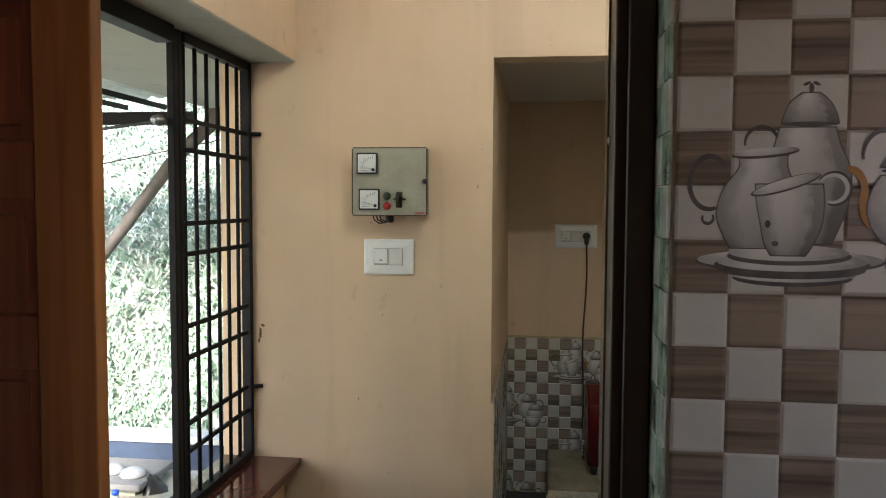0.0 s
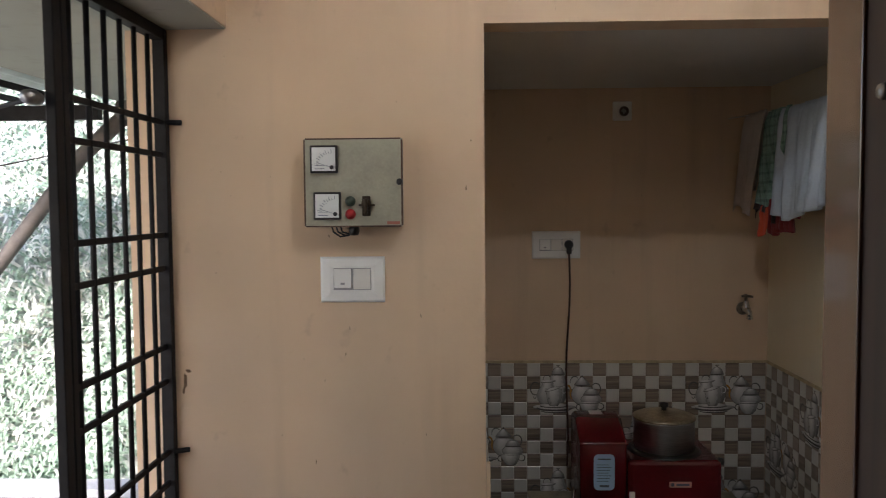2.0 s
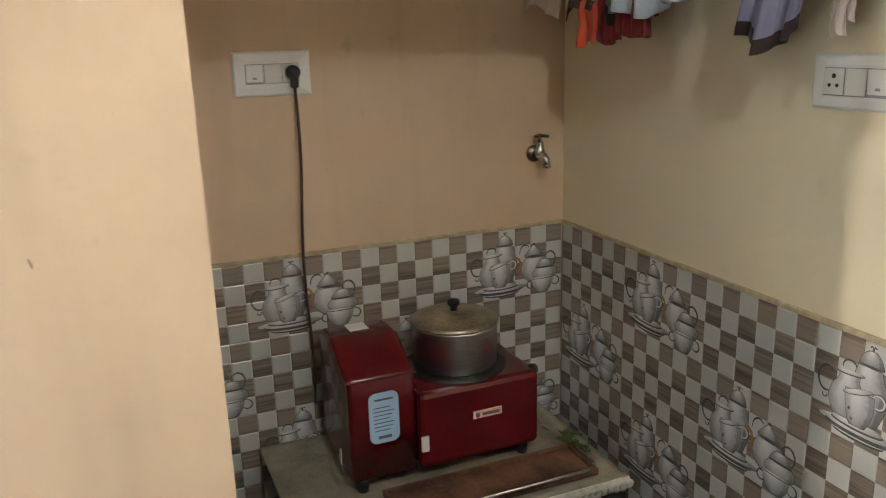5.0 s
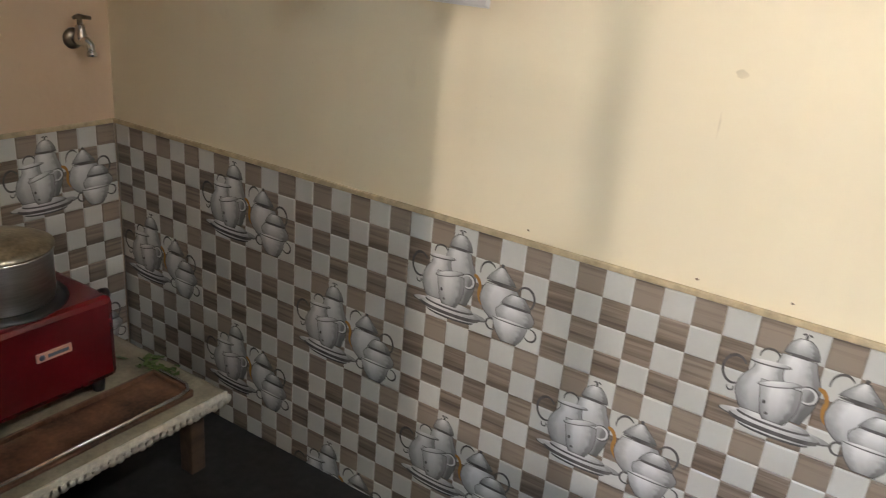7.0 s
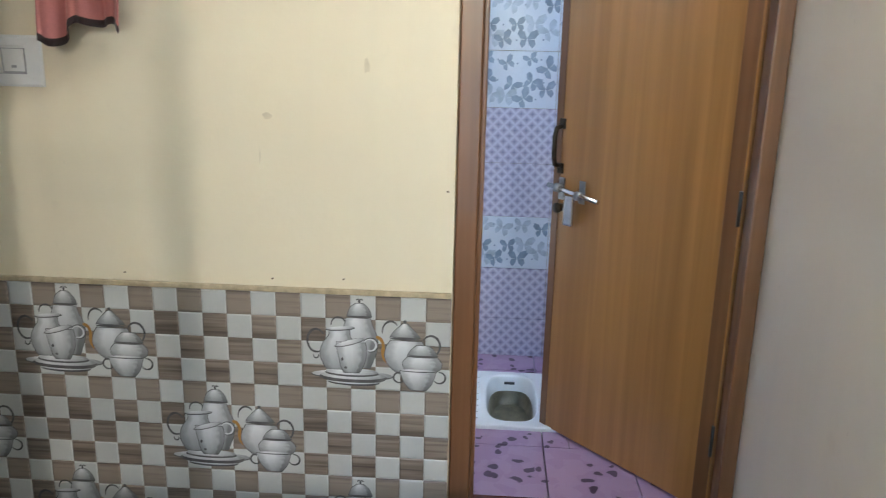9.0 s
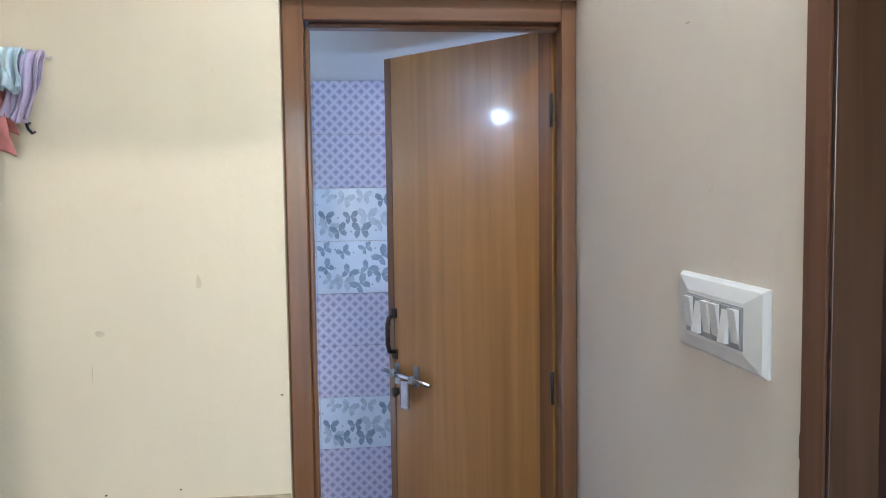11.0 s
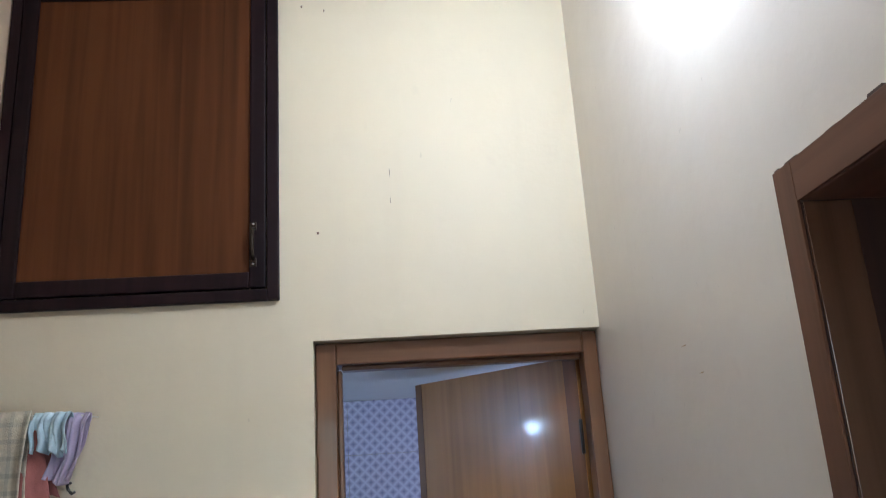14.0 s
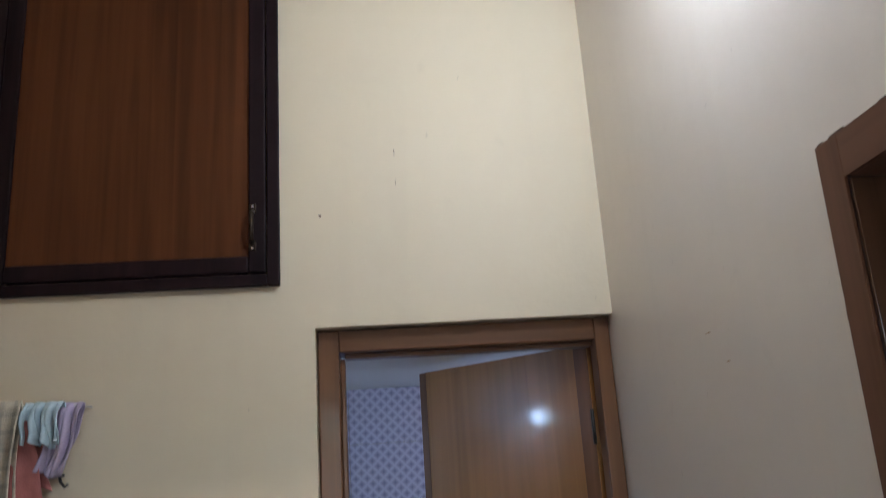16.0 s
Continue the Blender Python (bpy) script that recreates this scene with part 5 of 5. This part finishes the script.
garment("coral_sleeve", 2.79, 2.86, 1.82, 1.625, 1.13, C_CORAL, "coral sleeve hanging behind the towel", "sleeve", 1, 0.006, 16, lean=-0.02, spread=2.0)
hang("face_mask", 2.715, 2.80, 1.765, -0.01, C_MASK, "crumpled light blue face mask", "mask", folds=3, amp=0.016, seed=14)
hang("lilac_scarf", 2.675, 2.745, 1.70, 0.01, C_LILAC, "twisted lilac scarf with a dark tie", "scarf", folds=2, amp=0.016, seed=15, lean=0.03, spread=0.7)

t = thing("wall_hook", (1.2, 2.737, 1.683), "small black wire hook on the wall", "hook")
bm = tube([(1.2, 2.737, 1.69), (1.178, 2.737, 1.688), (1.168, 2.730, 1.675), (1.172, 2.722, 1.664), (1.182, 2.720, 1.668)], 0.0035, 8)
add_tube(bm, [(1.185, 2.737, 1.690), (1.180, 2.748, 1.712)], 0.003, 8)
part("hook", bm, M_BLACKPL, t)

# ---- bathroom things ----
def squat_pan():
    t = thing("squat_toilet", (1.98, 1.83, BF), "white ceramic squat toilet pan set in the floor", "toilet")
    x0, x1, y0, y1, zt = 1.755, 2.205, 1.55, 2.125, BF + 0.014
    bm = bmesh.new()
    n = 40
    outer, inner = [], []
    for k in range(n):
        a = 2 * math.pi * k / n
        c, s = math.cos(a), math.sin(a)
        m = max(abs(c), abs(s))
        outer.append((1.98 + 0.225 * c / m, 1.9525 + 0.1725 * s / m))
        e = 0.62
        inner.append((1.985 + 0.185 * math.copysign(abs(c) ** e, c), 1.962 + 0.088 * math.copysign(abs(s) ** e, s)))
    rings = [[(p[0], p[1], BF - 0.01) for p in outer], [(p[0], p[1], zt - 0.004) for p in outer],
             [(1.98 + (p[0] - 1.98) * 0.985, 1.9525 + (p[1] - 1.9525) * 0.985, zt) for p in outer],
             [(1.985 + (p[0] - 1.985) * 1.05, 1.962 + (p[1] - 1.962) * 1.08, zt) for p in inner],
             [(p[0], p[1], zt - 0.008) for p in inner],
             [(1.985 + (p[0] - 1.985) * 0.95, 1.962 + (p[1] - 1.962) * 0.92, zt - 0.06) for p in inner],
             [(1.985 + (p[0] - 1.985) * 0.85, 1.962 + (p[1] - 1.962) * 0.75, zt - 0.11) for p in inner]]
    vr = [[bm.verts.new(p) for p in r] for r in rings]
    for i, (a, b) in enumerate(zip(vr, vr[1:])):
        for k in range(n):
            f = bm.faces.new((a[k], a[(k + 1) % n], b[(k + 1) % n], b[k]))
            f.smooth = i > 2
            # lowest ring of the bowl takes the dark material, as does its bottom
            f.material_index = 1 if i >= 5 else 0
    bm.faces.new(vr[-1]).material_index = 1
    part("pan", bm, [M_PORCELAIN, M_BOWLDARK], t)
    for k in range(8):
        part("foot_ridge", box(1.80 + k * 0.048, 1.824 + k * 0.048, 2.078, 2.112, zt - 0.001, zt + 0.004, 0.0015), M_PORCELAIN, t)
    part("flush_inlet", box(2.150, 2.162, 1.945, 1.985, zt - 0.030, zt - 0.022, 0.002), M_BLACKPL, t)
    part("water_shelf", lathe([(0, 0), (0.055, 0), (0.048, 0.012), (0, 0.014)], (1.865, 1.945, zt - 0.098), "z", 24), M_PORCELAIN, t)


squat_pan()

# ---- outdoors ----
structure("ground", box(-60, -1.25, -40, 60, -1.4, -1.15), M_YARD, "grey cement yard", "ground")
structure("plinth", box(-2.4, -1.25, -1.5, 4.6, -1.15, FL - 0.03), M_CONC, "cement plinth beside the house", "plinth")
t = tagged(new("parapet"), "dark blue painted parapet with a pale coping", "parapet wall")
part("wall", box(-9.0, -1.25, 4.90, 5.04, -1.15, -0.10), M_BLUEWALL, t)
part("coping", box(-9.0, -1.25, 4.88, 5.06, -0.10, -0.05, 0.008), M_PARTOP, t)
structure("roof_overhang", box(-2.5, -1.25, -2.0, 9.0, 2.20, 2.32), M_CONC, "grey concrete overhang with stains", "roof")
t = tagged(new("sheet_roof"), "corrugated metal sheet roof on steel purlins", "roof")
bm = bmesh.new()
prev = None
for i in range(141):
    x = -2.45 - i * 0.03
    z = 2.28 + 0.016 * math.sin(i * 1.5) - 0.015 * (i * 0.03)
    p = [bm.verts.new((x, y, z)) for y in (4.25, 5.60)]
    if prev:
        bm.faces.new((prev[0], prev[1], p[1], p[0])).smooth = True
    prev = p
ob = part("sheet", bm, M_SHEET, t)
s = ob.modifiers.new("thickness", "SOLIDIFY")
s.thickness = 0.003
for x in (-2.75, -3.05, -3.35, -3.70, -4.1, -4.6, -5.2):
    part("rafter", box(x - 0.010, x + 0.010, 4.27, 5.56, 2.170, 2.205), M_STEEL_BLACK, t)
part("purlin", box(-6.6, -2.52, 5.50, 5.56, 2.06, 2.15), M_STEEL_BLACK, t)
part("purlin", box(-6.6, -2.52, 4.27, 4.30, 2.15, 2.17), M_STEEL_BLACK, t)

t = thing("bamboo_prop", (-3.4, 5.6, 0.5), "slanting grey bamboo pole propping the roof", "pole")
part("pole", tube([(-4.85, 5.45, -0.35), (-3.2, 5.45, 1.10), (-2.62, 5.45, 1.82), (-2.30, 5.45, 2.10)], 0.045, 12, [0.85, 0.95, 1.05, 1.1]), M_POLE, t)
part("binding", tube([(-2.36, 5.44, 2.10), (-2.10, 5.44, 2.12)], 0.065, 10), mat("rag_binding", (0.10, 0.09, 0.08), 0.9, bump=0.5), t, "dark rag binding")
t = thing("overhead_wire", (-2.6, 4.6, 1.95), "thin black wire slung under the roof", "wire")
part("wire", tube([(-1.15, 2.30, 1.745), (-2.2, 3.4, 1.80), (-4.0, 5.3, 1.92), (-6.0, 7.4, 2.1)], 0.006, 6), M_BLACKPL, t)
t = thing("slope_wire", (-4.5, 6.3, 1.5), "thin wire crossing before the hillside", "wire")
part("wire", tube([(-6.5, 6.2, 1.35), (-4.2, 6.2, 1.70), (-1.8, 6.2, 2.15)], 0.006, 6), M_BLACKPL, t)


def hill_at(x, y):
    s = max(0.0, y - 5.25)
    base = -0.75 + 1.55 * s + 0.10 * (x + 4)
    return base + 0.38 * noise.noise((x * 0.5, y * 0.5, 2)) + 0.12 * noise.noise((x * 2.1, y * 2.1, 5)) + 0.05 * noise.noise((x * 6, y * 6, 8))


bm = bmesh.new()
nx, ny = 110, 90
g = [[bm.verts.new((-15 + 14.5 * i / nx, 5.2 + 6.8 * j / ny, hill_at(-15 + 14.5 * i / nx, 5.2 + 6.8 * j / ny))) for j in range(ny + 1)] for i in range(nx + 1)]
for i in range(nx):
    for j in range(ny):
        bm.faces.new((g[i][j], g[i + 1][j], g[i + 1][j + 1], g[i][j + 1])).smooth = True
structure("hillside", bm, M_SOIL, "steep overgrown earth bank behind the house", "hillside")
# unseen bank, added to keep low western sky light out of the hall
bm = bmesh.new()
nx, ny = 40, 60
g = [[bm.verts.new((-6.9 - 7.5 * i / nx, -12 + 13.6 * j / ny, -1.2 + 1.45 * 7.5 * i / nx + (0.4 * noise.noise((i * 0.2, j * 0.2, 7)) if i else 0))) for j in range(ny + 1)] for i in range(nx + 1)]
for i in range(nx):
    for j in range(ny):
        bm.faces.new((g[i][j], g[i][j + 1], g[i + 1][j + 1], g[i + 1][j])).smooth = True
structure("west_sky_block", bm, M_SOIL, "unseen earth bank added to block the low western sky", "hillside")


def tufts(name, count, material, seed, size, label, rise):
    """Blades and dry stems over the bank, as one mesh; a rise below 1 crowds them uphill."""
    rnd = random.Random(seed)
    verts, faces = [], []
    for _ in range(count):
        y = 5.3 + 4.6 * rnd.random() ** rise
        x = rnd.uniform(-9.5, -1.3)
        z = hill_at(x, y)
        a, ln, w = rnd.uniform(0, 6.28), size * rnd.uniform(0.5, 1.5), 0.0065 * rnd.uniform(0.6, 1.7)
        d = Vector((math.cos(a), math.sin(a) - 0.7, rnd.uniform(-0.4, 0.9))).normalized()
        side = d.cross(Vector((0.2, -1, 0.6))).normalized() * w
        p = Vector((x, y - 0.02, z + 0.02))
        m = p + d * ln * 0.55 + Vector((0, -0.03, 0.02))
        e = p + d * ln + Vector((0, -0.03, -0.35 * ln))
        k = len(verts)
        verts += [p - side, p + side, m + side * 1.2, m - side * 1.2, e]
        faces += [(k, k + 1, k + 2, k + 3), (k + 3, k + 2, k + 4)]
    me = bpy.data.meshes.new(name)
    me.from_pydata([tuple(v) for v in verts], [], faces)
    me.materials.append(material)
    tagged(new(name, me), label, "grass", kind="stuff")


# green kept low, pale stems crowded high: the upper bank's glare put into colour
tufts("green_grass", 48000, M_LEAF, 21, 0.095, "rough green grass on the bank", 1.7)
tufts("dry_grass", 34000, M_LEAF2, 22, 0.115, "pale dry stems, denser uphill to whiten the glaring upper bank", 0.75)

t = thing("wash_stand", (-2.35, 4.2, -1.15), "low cement ledge in the yard with a pale top", "ledge")
part("top", box(-3.0, -2.22, 4.10, 4.55, -0.13, -0.09, 0.01), M_YARD, t)
part("support", box(-2.95, -2.27, 4.15, 4.50, -1.15, -0.13), M_CONC, t)
part("step", box(-2.75, -1.95, 3.55, 4.05, -1.15, -0.26, 0.01), M_CONC, t)


def bottle(x, y, h, cap, label):
    t = thing("plastic_bottle", (x, y, -0.26), label, "bottle", "bottles on the ledge")
    part("body", lathe([(0, 0), (0.034, 0), (0.036, 0.01), (0.036, h * 0.62), (0.028, h * 0.75), (0.015, h * 0.86), (0.015, h * 0.90), (0, h * 0.90)], (x, y, -0.26), "z", 24), M_BOTTLE, t)
    part("cap", lathe([(0, 0), (0.019, 0), (0.020, h * 0.10), (0, h * 0.11)], (x, y, -0.26 + h * 0.89), "z", 20), cap, t)


bottle(-2.235, 3.88, 0.225, M_BLUECAP, "clear plastic bottle with a blue cap")
bottle(-2.115, 3.82, 0.205, M_ORANGECAP, "clear plastic bottle with an orange cap")
bottle(-2.330, 3.86, 0.190, M_BOTTLE, "clear plastic bottle without a coloured cap")
for x, y, r in ((-2.47, 4.28, 0.065), (-2.33, 4.24, 0.075)):
    t = thing("river_stone", (x, y, -0.09), "smooth pale grey stone on the ledge", "stone", "stones on the ledge")
    part("stone", lathe([(0, 0), (r * 0.9, 0.0), (r, 0.014), (r * 0.85, 0.034), (r * 0.45, 0.048), (0, 0.052)], (x, y, -0.09), "z", 24), mat("grey_stone", (0.34, 0.37, 0.40), 0.7, var=0.2), t)
t = thing("tarpaulin", (-2.05, 4.3, -0.3), "black plastic sheet heaped beside the ledge", "tarpaulin")
bm = bmesh.new()
n = 14
g = [[bm.verts.new((-2.23 + 0.55 * i / n, 4.08 + 0.45 * j / n, -1.13 + max(0.0, (1.06 - 0.55 * (i / n)) * math.sin(math.pi * min(1, j / n + 0.12)) ** 0.4) + 0.03 * noise.noise((i * 0.6, j * 0.6, 3)))) for j in range(n + 1)] for i in range(n + 1)]
for i in range(n):
    for j in range(n):
        bm.faces.new((g[i][j], g[i + 1][j], g[i + 1][j + 1], g[i][j + 1])).smooth = True
ob = part("sheet", bm, M_BLACKPL, t)
s = ob.modifiers.new("thickness", "SOLIDIFY")
s.thickness = 0.004

# ---- wear on the walls ----
def wear(name, label, spots, material, wall):
    """Small chips and scratches a hair proud of the plaster."""
    t = tagged(new(name), label, "wall wear", kind="structure")
    rnd = random.Random(name)
    for a, z, w, h in spots:
        bm = bmesh.new()
        n = 11
        ring = []
        for k in range(n):
            th = 2 * math.pi * k / n
            r = rnd.uniform(0.55, 1.1)
            du, dz = 0.5 * w * r * math.cos(th), 0.5 * h * r * math.sin(th)
            p = {"north": (a + du, 2.9792, z + dz), "east": (1.1992, a + du, z + dz), "south": (a + du, 1.3908, z + dz)}[wall]
            ring.append(bm.verts.new(p))
        f = bm.faces.new(ring)
        r = bmesh.ops.extrude_face_region(bm, geom=[f])
        off = {"north": (0, 0.004, 0), "east": (0.004, 0, 0), "south": (0, -0.004, 0)}[wall]
        for v in r["geom"]:
            if isinstance(v, bmesh.types.BMVert):
                v.co += Vector(off)
        part("chip", bm, material, t)


M_CHIP = mat("old_brown_chip", (0.16, 0.10, 0.06), 0.9, var=0.4, scale=60)
M_FAINT = mat("rubbed_patch", (0.56, 0.42, 0.27), 0.8, var=0.2, scale=40)
wear("chips_north", "chipped plaster and scratches on the peach wall", [
    (-1.095, 0.985, 0.012, 0.060), (-1.085, 1.015, 0.020, 0.014), (-1.100, 0.955, 0.010, 0.030), (-0.605, 1.065, 0.003, 0.014),
    (-0.700, 0.735, 0.003, 0.018), (-0.225, 1.700, 0.004, 0.008), (-0.240, 1.560, 0.004, 0.016)], M_CHIP, "north")
wear("chips_east", "small chips and nail holes on the cream wall", [
    (2.165, 1.010, 0.008, 0.006), (2.165, 3.00, 0.006, 0.010), (2.10, 2.985, 0.004, 0.008), (2.13, 2.30, 0.008, 0.010), (1.93, 2.47, 0.002, 0.030),
    (1.93, 2.385, 0.002, 0.022), (2.60, 0.775, 0.008, 0.005), (2.42, 0.78, 0.007, 0.005), (2.98, 0.775, 0.007, 0.005), ], M_CHIP, "east")
wear("smears_east", "faint smears on the cream wall", [(2.62, 1.08, 0.004, 0.07), (2.60, 1.18, 0.03, 0.02), (2.36, 1.30, 0.02, 0.04)], mat("faint_smear", (0.68, 0.58, 0.40), 0.7, var=0.1, scale=40), "east")
wear("chips_south", "scratches on the pale wall", [
    (0.62, 1.86, 0.030, 0.003), (0.55, 1.80, 0.022, 0.003), (0.28, 1.33, 0.006, 0.006), (0.30, 2.45, 0.010, 0.008)], M_FAINT, "south")

# ---- laid tiles ----
def dado(name, label, origin, right, rows, cols, parity, bx):
    t = tagged(new(name), label, "wall tiles", kind="structure")
    part("bed", box(*bx), M_GROUT, t)
    lay(t, origin, right, rows, cols, parity)
    return t


TOPZ = 0.742
d = dado("dado_east", "checked ceramic wall tiles with printed tea sets", (1.195, 2.148 + 6 * TW, TOPZ), (0, -1, 0), 4, 6, 1, (1.195, 1.1995, 2.149, 4.444, FL, TOPZ))
part("top_edge", box(1.189, 1.1998, 2.149, 4.449, TOPZ, TOPZ + 0.014, 0.003), M_TRIMGROUT, d, "sandy cement edge over the tiles")
d = dado("dado_recess", "checked ceramic wall tiles with printed tea sets", (1.19 - 4 * TW, 4.445, TOPZ), (1, 0, 0), 4, 4, 1, (-0.184, 1.194, 4.4455, 4.4495, FL, TOPZ))
part("top_edge", box(-0.184, 1.188, 4.439, 4.4498, TOPZ, TOPZ + 0.014, 0.003), M_TRIMGROUT, d)
d = dado("dado_recess_side", "checked ceramic wall tiles on the recess side", (-0.180, 2.985, TOPZ - 0.005), (0, 1, 0), 4, 3, 0, (-0.1848, -0.181, 2.982, 4.44, FL, TOPZ - 0.005))
part("end_strip", box(-0.1845, -0.172, 2.974, 2.984, FL, TOPZ - 0.005, 0.002), M_PEACH, d, "plastered tile edge")

# kitchen tiles: a larger print of the same pattern
KS = 1.135
t = tagged(new("dado_kitchen"), "checked ceramic kitchen wall tiles with large printed teapots", "wall tiles", kind="structure")
part("bed", box(0.173, 1.59, 1.0955, 1.0995, 0.62, 2.35), M_GROUT, t)
for j in range(6):
    for i in range(3):
        put_tile(t, Matrix.Translation((0.176 + i * TW * KS, 1.095, 2.245 - j * TH * KS)) @ pose(0, 0, 0, 90) @ Matrix.Diagonal((KS, KS, 1, 1)), (i + j) % 2 == 0)
t = tagged(new("dado_reveal"), "cut checked tiles turned into the doorway reveal", "wall tiles", kind="structure")
for j in range(30):
    z = 2.245 - j * CELL * KS
    part("cut_tile", box(0.1665, 0.1718, 1.097, 1.150, z - CELL * KS + 0.001, z - 0.001, 0.0015), M_REVEAL if j % 2 else M_REVEAL_PALE, t)
    part("cut_tile", box(0.1665, 0.1718, 1.152, 1.214, z - CELL * KS + 0.001, z - 0.001, 0.0015), M_REVEAL_PALE if j % 2 else M_REVEAL, t)

# bathroom wall tiles
BW, BH = 0.30, 0.213


def flat_tile(name, w, h, material):
    bm = box(0.0008, w - 0.0008, -h + 0.0008, -0.0008, -0.004, 0.004, 0.0012)
    return mesh_of(name, bm, material)


def butterfly_mesh(seed):
    rnd = random.Random(seed)
    bm = bmesh.new()
    add_box(bm, 0.0008, BW - 0.0008, -BH + 0.0008, -0.0008, -0.004, 0.004, 0.0012)
    spots = [(0.04, -0.04), (0.11, -0.05), (0.19, -0.03), (0.26, -0.06), (0.05, -0.11), (0.13, -0.12), (0.21, -0.11), (0.27, -0.15), (0.04, -0.17), (0.10, -0.18), (0.18, -0.18)]
    for n, (cx, cy) in enumerate(spots):
        cx, cy = cx + rnd.uniform(-0.012, 0.012), cy + rnd.uniform(-0.010, 0.010)
        a, s, mi = rnd.uniform(-0.9, 0.9), rnd.uniform(0.027, 0.040), 1 if rnd.random() < 0.6 else 2
        for side in (-1, 1):
            for wing in (((0, 0.1), (0.35, 0.75), (0.95, 0.95), (1.15, 0.55), (0.8, 0.1), (0.1, -0.05)),
                         ((0.05, -0.05), (0.7, 0.0), (0.85, -0.45), (0.55, -0.85), (0.2, -0.5))):
                vs = []
                for p, q in wing:
                    p *= side * (0.85 if side < 0 else 1)
                    x, y = cx + s * (p * math.cos(a) - q * math.sin(a)), cy + s * (p * math.sin(a) + q * math.cos(a))
                    vs.append(bm.verts.new((min(max(x, 0.003), BW - 0.003), min(max(y, -BH + 0.003), -0.003), 0.0042 + 0.00004 * n)))
                bm.faces.new(vs if side > 0 else vs[::-1]).material_index = mi
        add_box(bm, cx + 1.6 * s * math.cos(a) - 0.003, cx + 1.6 * s * math.cos(a) + 0.003, cy - 0.003, cy + 0.003, 0.004, 0.0043, 0, 1)
    me = bpy.data.meshes.new("butterfly_tile")
    bm.to_mesh(me)
    bm.free()
    for m in (M_BTILE, M_BUTTER, M_BUTTER2):
        me.materials.append(m)
    return me


DIAMOND = flat_tile("diamond_tile", BW, BH, M_DIAMOND)
BUTTERFLY = [butterfly_mesh(k) for k in (1, 2)]
t = tagged(new("bath_wall_tiles"), "bands of lilac diamond tiles and pale butterfly tiles", "wall tiles", kind="structure")
basis = Matrix((Vector((0, -1, 0)), Vector((0, 0, 1)), Vector((-1, 0, 0)))).transposed().to_4x4()
for j in range(9):
    for i in range(-1, 5):
        z = BC - j * BH
        me = BUTTERFLY[(i + j) % 2] if j in (2, 3, 6) else DIAMOND
        ob = new("wall_tile", me)
        ob.parent = t
        ob.matrix_basis = Matrix.Translation((2.415, 2.43 - i * BW, z)) @ basis
t = tagged(new("bath_floor_tiles"), "lilac floor tiles with dark pebble print", "floor tiles", kind="structure")
PAN = (1.755, 2.205, 1.78, 2.125)


def around(x0, x1, y0, y1, hole):
    """The rectangles of a tile that are left round a rectangular hole."""
    a, b, c, d = max(x0, hole[0]), min(x1, hole[1]), max(y0, hole[2]), min(y1, hole[3])
    if a >= b or c >= d:
        return [(x0, x1, y0, y1)]
    out = [(x0, x1, y0, c), (x0, x1, d, y1), (x0, a, c, d), (b, x1, c, d)]
    return [r for r in out if r[1] - r[0] > 0.004 and r[3] - r[2] > 0.004]


for i in range(4):
    for j in range(6):
        for r in around(1.352 + i * 0.30, min(2.41, 1.648 + i * 0.30 + 0.003), 1.055 + j * 0.27, 1.323 + j * 0.27, PAN):
            if r[1] - r[0] > 0.004:
                part("floor_tile", box(r[0] + 0.001, r[1] - 0.001, r[2] + 0.001, r[3] - 0.001, BF - 0.12, BF, 0.001), M_PEBBLE, t)
